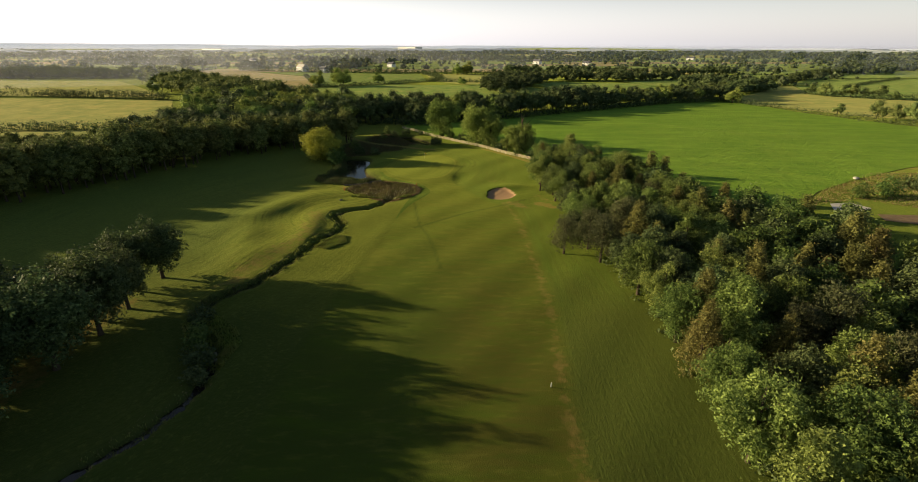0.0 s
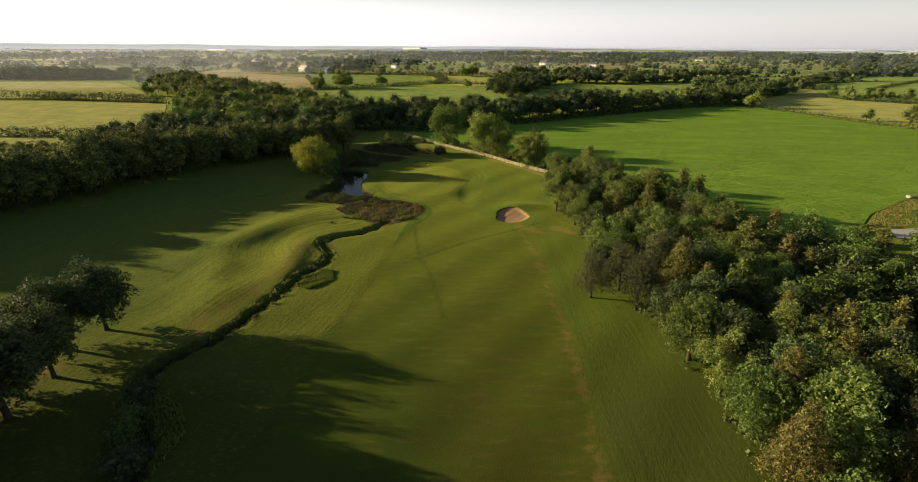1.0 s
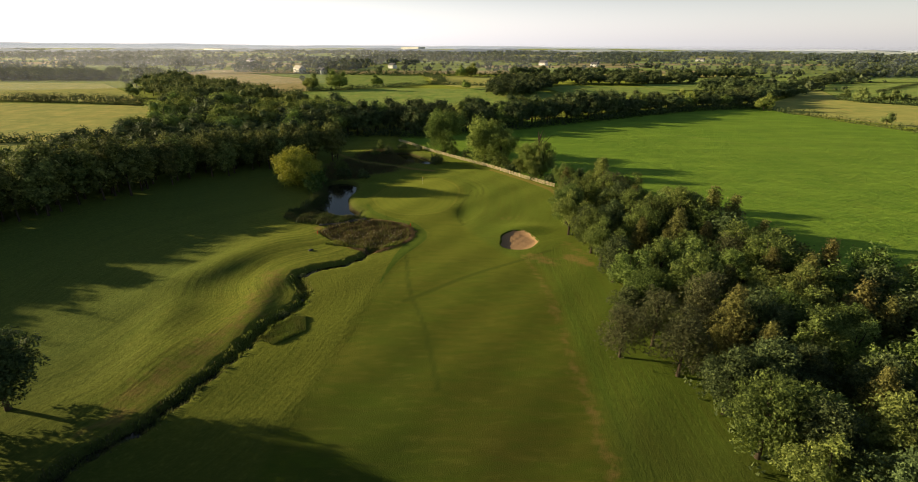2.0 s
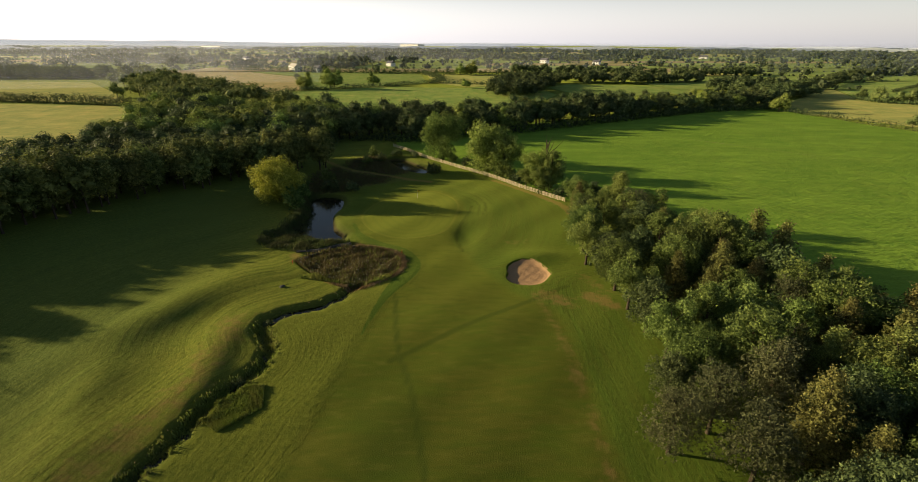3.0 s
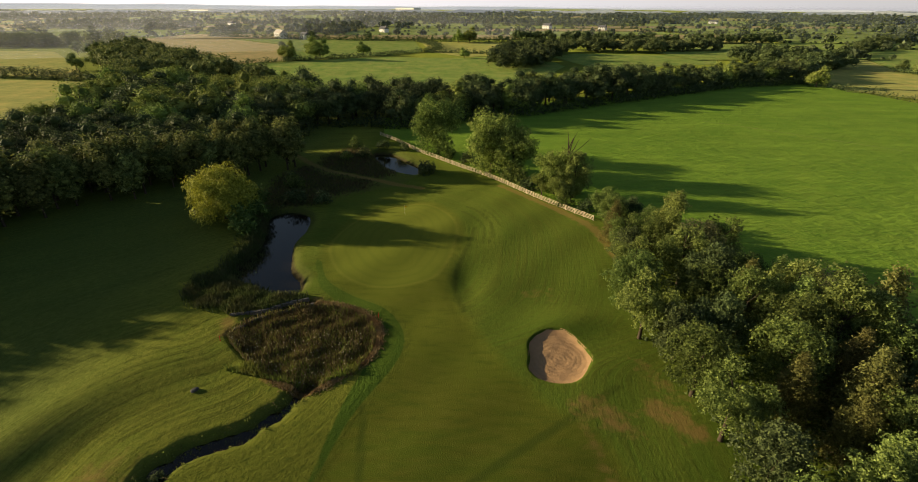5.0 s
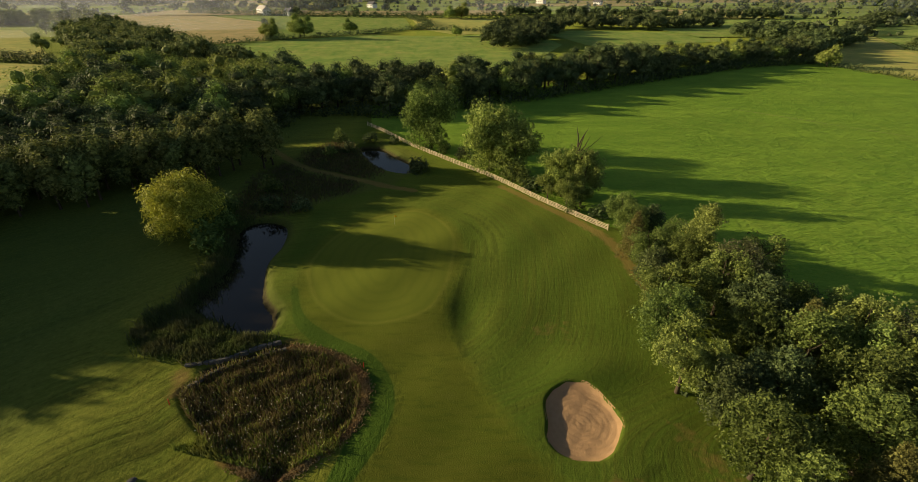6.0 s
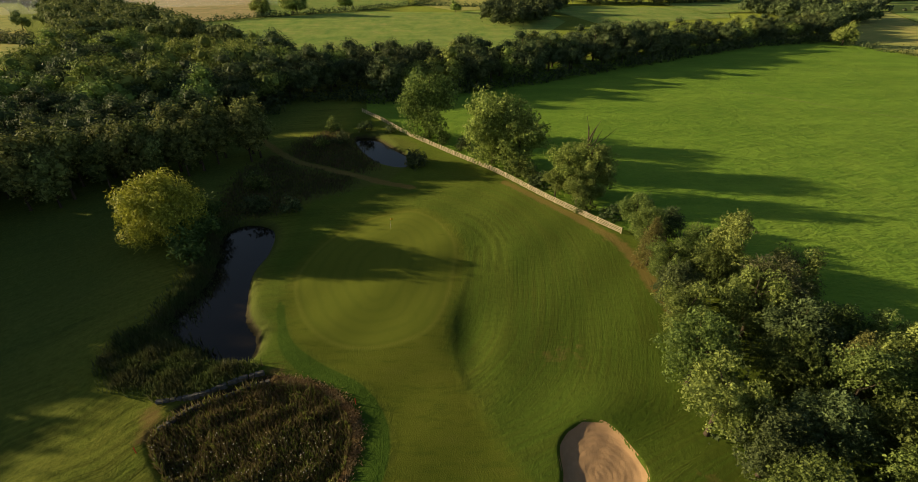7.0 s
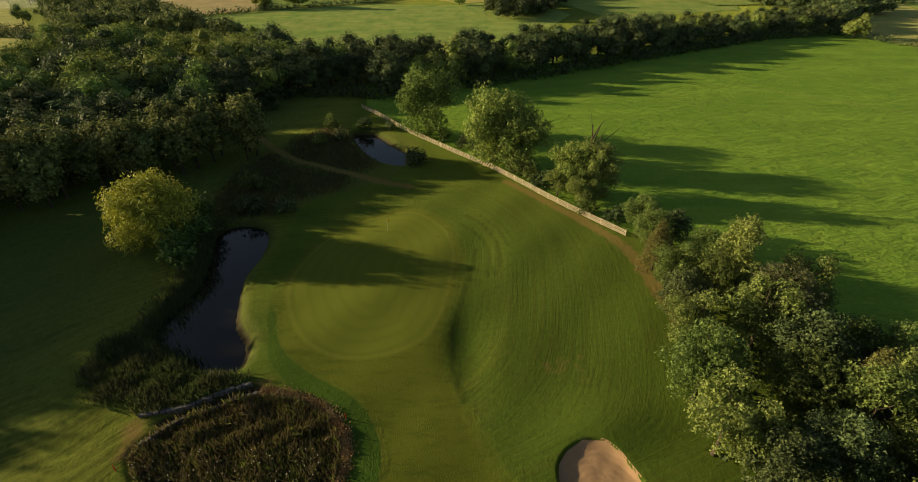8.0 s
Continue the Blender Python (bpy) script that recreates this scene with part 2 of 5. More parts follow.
def field_material(name, a, b, c, stretch, rot, bumpy=0.25, scale=1.0, patchy=0.55, nap=(0.06, (0.85, 0.95, 0.4))):
    k = Mat(name, 0.95, 0.03)
    k.nap(*nap)
    col, broad, streak, fine = grass_base(k, a, b, c, stretch, rot, scale, 0.02)
    tuft = k.noise(k.coords(0.6, 1.2, 1, rot), 2.2 * scale, 6.0, 0.75)
    col = k.mix(k.ramp(tuft, 0.48, 0.68, 0.0, 0.75), col, (a[0] * 0.5, a[1] * 0.6, a[2] * 0.6))
    col = k.mix(k.ramp(k.noise(k.coords(0.3, 1.0, 1, rot), 0.16 * scale, 5.0, 0.7), 0.42, 0.68, 0.0, 0.6), col, (a[0] * 1.5, a[1] * 1.3, a[2] * 1.4))
    swathe = k.noise(k.coords(1.0, 0.55, 1, rot + 8), 0.11 * scale, 7.0, 0.75)
    col = k.mix(k.ramp(swathe, 0.5, 0.64, 0.0, patchy), col, (a[0] * 0.62, a[1] * 0.78, a[2] * 0.75))
    col = k.mix(k.ramp(swathe, 0.46, 0.32, 0.0, patchy), col, (c[0] * 1.2, c[1] * 1.05, c[2] * 1.1))
    oi = k.n("NewGeometry")
    hs = k.n("HueSaturation", Color=col)
    k.put(hs.inputs["Value"], k.ramp(oi.outputs["Random Per Island"], 0, 1, 0.8, 1.15))
    k.colour(hs.outputs["Color"])
    swell = k.noise(k.coords(0.5, 1.3, 1, rot), 0.55 * scale, 5.0, 0.7)
    k.bump(k.math("ADD", k.math("ADD", swell, k.math("MULTIPLY", swathe, 0.5)), k.math("MULTIPLY", streak, 0.3)), bumpy, 0.9)
    return k.m


FIELD_GREEN = field_material("pasture_green", (0.16, 0.282, 0.032), (0.188, 0.295, 0.038), (0.21, 0.295, 0.045), (0.3, 0.8), 25, 0.9, patchy=0.25, nap=(0.02, (0.5, 0.95, 0.15)))
FIELD_HAY = field_material("hay_meadow", (0.34, 0.325, 0.085), (0.28, 0.315, 0.075), (0.4, 0.35, 0.1), (0.2, 1.0), 8, patchy=0.85)
FIELD_LIGHT = field_material("light_meadow", (0.21, 0.31, 0.06), (0.25, 0.32, 0.07), (0.29, 0.32, 0.09), (0.2, 1.0), -15, 0.9, patchy=0.95)
FIELD_TAN = field_material("stubble_tan", (0.36, 0.27, 0.13), (0.33, 0.27, 0.12), (0.4, 0.3, 0.15), (0.15, 1.2), 15, patchy=0.8)


def sand_material():
    k = Mat("bunker_sand", 0.95, 0.1)
    g = k.n("TexCoord")
    ob = k.n("Mapping", Vector=g.outputs["Object"])
    wv = k.n("TexWave", Vector=ob.outputs["Vector"], Scale=0.55, Distortion=2.0, Detail=2.0)
    wv.wave_type, wv.rings_direction = "RINGS", "Z"
    f = k.noise(k.coords(), 2.0, 5.0)
    fine = k.noise(k.coords(), 14.0, 3.0)
    col = k.mix(f, (0.37, 0.228, 0.122), (0.465, 0.3, 0.168))
    col = k.mix(k.ramp(wv.outputs["Fac"], 0.2, 0.8, 0, 0.09), col, (0.28, 0.19, 0.11))
    k.colour(col)
    k.bump(k.math("ADD", k.math("MULTIPLY", wv.outputs["Fac"], 0.3), k.math("ADD", fine, f)), 0.6, 0.06)
    return k.m


def water_material():
    k = Mat("pond_water", 0.08, 0.3)
    f = k.noise(k.coords(), 0.15, 3.0)
    k.colour(k.mix(f, (0.010, 0.008, 0.006), (0.02, 0.015, 0.010)))
    k.bump(k.noise(k.coords(), 3.0, 2.0), 0.05, 0.02)
    return k.m


def plain(name, a, b, scale=3.0, rough=0.8, bump=0.3, depth=0.02):
    k = Mat(name, rough, 0.25)
    f = k.noise(k.coords(), scale, 4.0, 0.6)
    k.colour(k.mix(k.ramp(f, 0.3, 0.7), a, b))
    k.bump(k.noise(k.coords(), scale * 6, 3.0), bump, depth)
    return k.m


def blades_material(name, dark, light, third):
    k = Mat(name, 0.6, 0.2)
    ge = k.n("NewGeometry")
    c = k.mix(ge.outputs["Random Per Island"], dark, light)
    c = k.mix(k.ramp(k.noise(k.coords(), 0.35, 3.0), 0.4, 0.62), c, third)
    k.colour(c)
    tr = k.n("BsdfTranslucent", Color=c)
    mx = k.n("MixShader", Fac=0.25)
    k.t.links.new(k.b.outputs[0], mx.inputs[1])
    k.t.links.new(tr.outputs[0], mx.inputs[2])
    k.t.links.new(mx.outputs[0], k.t.nodes["Material Output"].inputs["Surface"])
    return k.m


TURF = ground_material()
SAND = sand_material()
WATER = water_material()
REED = blades_material("reeds", (0.095, 0.082, 0.036), (0.28, 0.225, 0.105), (0.175, 0.135, 0.065))
SEDGE = blades_material("sedge_grass", (0.13, 0.185, 0.035), (0.31, 0.36, 0.07), (0.25, 0.26, 0.065))
# rushes darkened in colour for the shade at the pond's margin
RUSH = blades_material("shaded_rushes", (0.055, 0.08, 0.026), (0.15, 0.19, 0.055), (0.12, 0.125, 0.05))
HEATH = blades_material("brown_heath", (0.09, 0.075, 0.035), (0.19, 0.14, 0.07), (0.11, 0.11, 0.045))
STRAW = blades_material("dry_grass", (0.27, 0.2, 0.1), (0.44, 0.34, 0.18), (0.3, 0.2, 0.1))
SEEDHEAD = plain("seed_heads", (0.5, 0.46, 0.36), (0.62, 0.58, 0.48))
TIMBER = plain("fence_timber", (0.5, 0.41, 0.27), (0.66, 0.56, 0.4), 2.0)
STONE = plain("grey_stone", (0.07, 0.066, 0.06), (0.17, 0.16, 0.15), 1.5, 0.9, 0.6, 0.05)
EARTH = plain("bare_earth", (0.16, 0.105, 0.055), (0.26, 0.18, 0.1), 0.8, 0.95, 0.5, 0.05)
WHITE = plain("white_paint", (0.7, 0.7, 0.68), (0.82, 0.82, 0.8), 1.0, 0.6, 0.1)
SLATE = plain("slate_roof", (0.09, 0.09, 0.1), (0.15, 0.15, 0.16), 1.0, 0.6)
GLASS = plain("dark_glazing", (0.02, 0.025, 0.03), (0.04, 0.045, 0.05), 1.0, 0.1, 0.0)
RED = plain("red_paint", (0.55, 0.03, 0.02), (0.65, 0.05, 0.03), 4.0, 0.5)
YELLOW = plain("yellow_cloth", (0.6, 0.45, 0.04), (0.7, 0.55, 0.06), 4.0)
CONCRETE = plain("pale_concrete", (0.42, 0.39, 0.35), (0.55, 0.52, 0.47), 0.4, 0.9)
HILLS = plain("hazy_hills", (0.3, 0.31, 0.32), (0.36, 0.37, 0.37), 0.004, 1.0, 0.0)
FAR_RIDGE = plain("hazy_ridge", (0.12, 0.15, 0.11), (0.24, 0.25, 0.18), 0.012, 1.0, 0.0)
# pale colours and a faint glow stand in for haze in the air
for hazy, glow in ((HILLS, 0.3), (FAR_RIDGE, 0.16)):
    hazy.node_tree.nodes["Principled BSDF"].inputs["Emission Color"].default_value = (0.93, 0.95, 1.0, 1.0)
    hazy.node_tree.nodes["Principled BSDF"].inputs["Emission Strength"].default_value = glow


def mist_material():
    """Stand-in for distance haze: mostly clear, scattering sunlight onwards, gone at the top."""
    k = Mat("haze_veil", 1.0, 0.0)
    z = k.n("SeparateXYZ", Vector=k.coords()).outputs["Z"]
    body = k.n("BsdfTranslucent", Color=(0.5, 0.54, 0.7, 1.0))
    # normal held upward so every sheet catches the sun alike
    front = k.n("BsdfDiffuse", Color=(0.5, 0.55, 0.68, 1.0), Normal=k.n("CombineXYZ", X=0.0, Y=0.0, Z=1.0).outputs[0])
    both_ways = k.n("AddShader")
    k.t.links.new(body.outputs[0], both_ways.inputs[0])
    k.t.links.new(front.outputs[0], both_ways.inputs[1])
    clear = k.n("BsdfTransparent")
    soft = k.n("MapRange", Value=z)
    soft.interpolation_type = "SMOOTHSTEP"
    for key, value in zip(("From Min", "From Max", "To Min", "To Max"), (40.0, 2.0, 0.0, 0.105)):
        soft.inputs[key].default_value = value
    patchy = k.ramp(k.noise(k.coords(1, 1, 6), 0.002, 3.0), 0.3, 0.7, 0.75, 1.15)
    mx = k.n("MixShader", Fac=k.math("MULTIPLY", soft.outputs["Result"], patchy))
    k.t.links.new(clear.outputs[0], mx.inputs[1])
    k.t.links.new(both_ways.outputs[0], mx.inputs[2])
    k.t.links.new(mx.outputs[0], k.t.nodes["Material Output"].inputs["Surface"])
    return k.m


HAZE_VEIL = mist_material()


# ---- building helpers ----
def mesh_from(name, verts, faces, material):
    me = bpy.data.meshes.new(name)
    me.from_pydata(verts, [], faces)
    me.materials.append(material)
    me.update()
    return me


def child(name, me, parent, label=""):
    ob = new(name, me)
    ob.parent = parent
    return tagged(ob, label)


def thing(name, label, category, group="", kind="", at=None):
    ob = new(name)
    ob.empty_display_size = 0.3
    if at is not None:
        ob.matrix_basis = at
    return tagged(ob, label, category, group, kind)


def box_data(sx, sy, sz, bevel=0.0, z0=0.0, centre=(0, 0)):
    bm = bmesh.new()
    bmesh.ops.create_cube(bm, size=1.0)
    bmesh.ops.scale(bm, vec=(sx, sy, sz), verts=bm.verts)
    bmesh.ops.translate(bm, vec=(centre[0], centre[1], z0 + sz / 2), verts=bm.verts)
    if bevel:
        bmesh.ops.bevel(bm, geom=bm.edges[:], offset=bevel, segments=1, affect="EDGES")
    return bm


def mesh_of(name, bm, material, smooth=False):
    me = bpy.data.meshes.new(name)
    bm.to_mesh(me)
    bm.free()
    me.materials.append(material)
    if smooth:
        me.polygons.foreach_set("use_smooth", [True] * len(me.polygons))
    return me


def part(name, bm, material, parent, label=""):
    return child(name, mesh_of(name, bm, material), parent, label)


def smooth_line(points, step, closed=False):
    """A Catmull-Rom curve through the points, resampled at about the step."""
    p = np.array(points, float)
    n = len(p)
    out = []
    for i in range(n if closed else n - 1):
        if closed:
            a, b, c, d = p[(i - 1) % n], p[i], p[(i + 1) % n], p[(i + 2) % n]
        else:
            a, b, c, d = p[max(i - 1, 0)], p[i], p[i + 1], p[min(i + 2, n - 1)]
        m = max(1, int(np.linalg.norm(c - b) / step))
        for j in range(m):
            u = j / m
            out.append(0.5 * (2 * b + (c - a) * u + (2 * a - 5 * b + 4 * c - d) * u * u + (3 * b - a - 3 * c + d) * u ** 3))
    if not closed:
        out.append(p[-1])
    return np.array(out)


def line_distance(px, py, line, closed=False):
    best = np.full(px.shape, 1e9)
    n = len(line)
    for i in range(n if closed else n - 1):
        ax, ay = line[i]
        bx, by = line[(i + 1) % n]
        dx, dy = bx - ax, by - ay
        u = np.clip(((px - ax) * dx + (py - ay) * dy) / max(dx * dx + dy * dy, 1e-9), 0, 1)
        best = np.minimum(best, np.hypot(px - ax - u * dx, py - ay - u * dy))
    return best


def inside(px, py, poly):
    res = np.zeros(px.shape, bool)
    n = len(poly)
    for i in range(n):
        ax, ay = poly[i]
        bx, by = poly[(i + 1) % n]
        if ay == by:
            continue
        res ^= ((ay > py) != (by > py)) & (px < (bx - ax) * (py - ay) / (by - ay) + ax)
    return res


def signed(px, py, poly):
    """Distance to a closed outline, negative inside."""
    d = line_distance(px, py, poly, True)
    return np.where(inside(px, py, poly), -d, d)


def step01(x, a, b):
    u = np.clip((x - a) / (b - a), 0, 1)
    return u * u * (3 - 2 * u)


# ---- the plan, in metres ----
DITCH = smooth_line([(-70, -90), (-56, -30), (-46, 6), (-38.3, 24.2), (-35, 31.8), (-32.1, 35.7), (-29.8, 40.4), (-29.1, 44.7), (-30.3, 50.4), (-34, 55), (-37.4, 60.2), (-36.4, 65.5), (-32.7, 70.4), (-30.4, 77.9), (-28.9, 83.9),
                     (-27.8, 90), (-25.6, 94.2), (-25.3, 99), (-28.4, 104.9), (-26.8, 108.1), (-22.4, 110.9), (-19.4, 114.3), (-17.7, 117.3)], 1.5)
REEDBED = smooth_line([(-30.1, 126), (-29.4, 129.1), (-26.1, 131.5), (-21.5, 133.2), (-16.7, 132.4), (-13.1, 130.1), (-11.5, 126.7), (-11.9, 122.4), (-14.4, 119.4), (-17.2, 117.1), (-20, 117.9), (-24.5, 120.4)], 1.0, True)
POND = smooth_line([(-39.6, 167.4), (-36.3, 170.1), (-31.9, 168.1), (-30.3, 161.3), (-30.6, 154.8), (-27.9, 146), (-25, 141.7), (-24.7, 137.3), (-29, 137.2), (-34.4, 140.6), (-38, 143.6), (-37.6, 148.9), (-36.9, 154.8), (-38.6, 161.6)], 1.0, True)
POND_BACK = smooth_line([(-26.1, 215.4), (-21.1, 216.5), (-14.5, 207.7), (-11.9, 203.5), (-11.7, 195.6), (-16.5, 196.9), (-21.9, 203.9)], 1.0, True)
GREEN = smooth_line([(-22.9, 151.4), (-20.1, 144.2), (-16.7, 140.3), (-12.5, 138.8), (-7.5, 139.9), (-4.4, 142.6), (-2.8, 148.3), (-2, 154.4), (-1.7, 161.7), (-4.2, 168.5), (-8.9, 172.6), (-14.6, 170.8), (-19.6, 165.4), (-22.5, 158.5)], 1.0, True)
FAIRWAY = smooth_line([(-20, -30), (-20.1, 20.1), (-19.8, 50.9), (-17.9, 73.5), (-15.8, 88.3), (-14.9, 96.9), (-12.4, 111.2), (-8.5, 120.4), (-7.7, 125.5), (-8.8, 129.5), (-11.5, 133), (-17.1, 136.5), (-21.3, 140.8), (-24.3, 150.4),
                       (-23.7, 159), (-20.6, 166.9), (-14.6, 172.8), (-8.4, 174.5), (-2.7, 169.6), (-0.2, 161.1), (-0.4, 152.9), (-2.1, 145.8), (-2.3, 139.7), (-0.5, 132.6), (3.1, 124.4), (8.3, 115.3), (14.1, 108.1), (14.4, 91.8), (14.5, 72.5), (13.9, 56.1), (12.2, 40.6), (11.4, 31.3), (10, -30)], 1.5, True)
FENCE = smooth_line([(25.8, 164.7), (16.6, 177), (7.6, 190.8), (-0.9, 201.1), (-9, 211), (-13.7, 217), (-20.9, 228), (-27.1, 236)], 2.4)
CHANNEL = smooth_line([(-29.6, 130.3), (-28.4, 131), (-26.2, 132), (-23.6, 133.4), (-21.6, 134.1)], 1.0)
PATH = smooth_line([(-49.1, 214.3), (-44.8, 208.6), (-39.8, 202.6), (-35.5, 198.2), (-27.5, 193.4), (-17.2, 187.4), (-9.7, 183.4)], 2.0)
BUNKER_AT = (11.1, 122.8)


def bunker_radius(a):
    return 4.25 + 0.55 * np.cos(2 * (a - 1.45)) + 0.18 * np.cos(3 * a + 0.6) + 0.12 * np.cos(5 * a)


def bunker_distance(x, y):
    dx, dy = x - BUNKER_AT[0], y - BUNKER_AT[1]
    return np.hypot(dx, dy) - bunker_radius(np.arctan2(dy, dx))


def hump(x, y, cx, cy, rx, ry, h, turn=0.0):
    c, s = math.cos(radians(turn)), math.sin(radians(turn))
    u, v = ((x - cx) * c + (y - cy) * s) / rx, (-(x - cx) * s + (y - cy) * c) / ry
    return h * np.exp(-(u * u + v * v))


def height(x, y):
    """The lie of the land."""
    x, y = np.asarray(x, float), np.asarray(y, float)
    r = np.hypot(x, y)
    z = 0.18 * np.sin(x * 0.11 + 1) * np.sin(y * 0.083) + 0.1 * np.sin(x * 0.23 + y * 0.19) + 0.06 * np.sin(x * 0.5 - y * 0.37)
    z = z * (1 - step01(y, 220, 260)) * (1 - step01(np.abs(x + 12), 36, 50)) * (1 - step01((x - 7.6) * 0.79 + (y - 190.8) * 0.62, -5, -1))
    # the course falls gently to the stream and rises again behind the wood
    z = z - 0.012 * np.clip(y, 0, 200) * (1 - step01(y, 260, 480))
    # bank and hummocks between the ditch and the woods
    z = z + hump(x, y, -42.6, 111, 4.6, 13, 1.15, -22) + hump(x, y, -31.6, 96.5, 3.4, 10, 1.1, 6) + hump(x, y, -34.5, 121, 6, 5, 0.35) + hump(x, y, -38, 80.6, 5, 9, 0.8) + hump(x, y, -50, 122, 6, 10, 0.35) + hump(x, y, -43, 92, 3, 7, 0.6, 15)
    # the putting green's shoulder, the hollow beside it, mounds behind and beside the bunker
    z = z + hump(x, y, -11.5, 155, 13, 18, 0.5) - hump(x, y, 2.1, 160.5, 3.7, 11, 0.36, -6) + hump(x, y, 7.5, 167.4, 6.0, 12, 0.2, -10)
    z = z + hump(x, y, 14.1, 129.5, 6, 3.5, 0.7, 10) - hump(x, y, 0.5, 139.7, 2.5, 8, 0.5)
    near = (x > -80) & (x < 60) & (y > -90) & (y < 240)
    if np.any(near):
        d = line_distance(x, y, DITCH)
        d = np.maximum(d + 0.22 * np.sin(y * 1.7 + 1.3 * np.sin(x * 0.9)) + 0.14 * np.sin(y * 4.1 + x * 2.3), 0)
        z = z - 0.8 * (1 - step01(d, 0.3 + 0.45 * np.exp(-((y - 109) / 4) ** 2), 1.25 + 0.3 * np.exp(-((y - 109) / 4) ** 2)))
        z = z - 0.55 * (1 - step01(line_distance(x, y, CHANNEL), 0.35, 0.8))
        z = z - 0.7 * np.exp(-(((x + 33) / 3.5) ** 2 + ((y - 53) / 5) ** 2))
        sr = signed(x, y, REEDBED)
        z = z - 0.8 * (1 - step01(sr, -0.9, 0.5))
        sp = np.minimum(signed(x, y, POND), signed(x, y, POND_BACK))
        z = z - 1.6 * (1 - step01(sp, -1.0, 1.1))
        b = bunker_distance(x, y)
        z = z - 0.55 * (1 - step01(b, -0.5, 0.15)) + 0.03 * np.exp(-((b - 0.7) / 0.9) ** 2)
    # far country rolls a little and rises to low hills
    z = z + step01(r, 1500, 4700) * (2 + 3 * np.sin(x * 0.0011 + 0.5) + 3 * np.sin(x * 0.0031 + y * 0.001))
    return z


def z_at(x, y):
    return float(height(np.array([x]), np.array([y]))[0])


def graded(lo, hi, fine, far_lo, far_hi, grow=1.14):
    mid = list(np.arange(lo, hi + fine / 2, fine))
    up, s = [], fine
    v = hi
    while v < far_hi:
        s *= grow
        v += s
        up.append(min(v, far_hi))
    dn, s = [], fine
    v = lo
    while v > far_lo:
        s *= grow
        v -= s
        dn.append(max(v, far_lo))
    return np.array(dn[::-1] + mid + up)


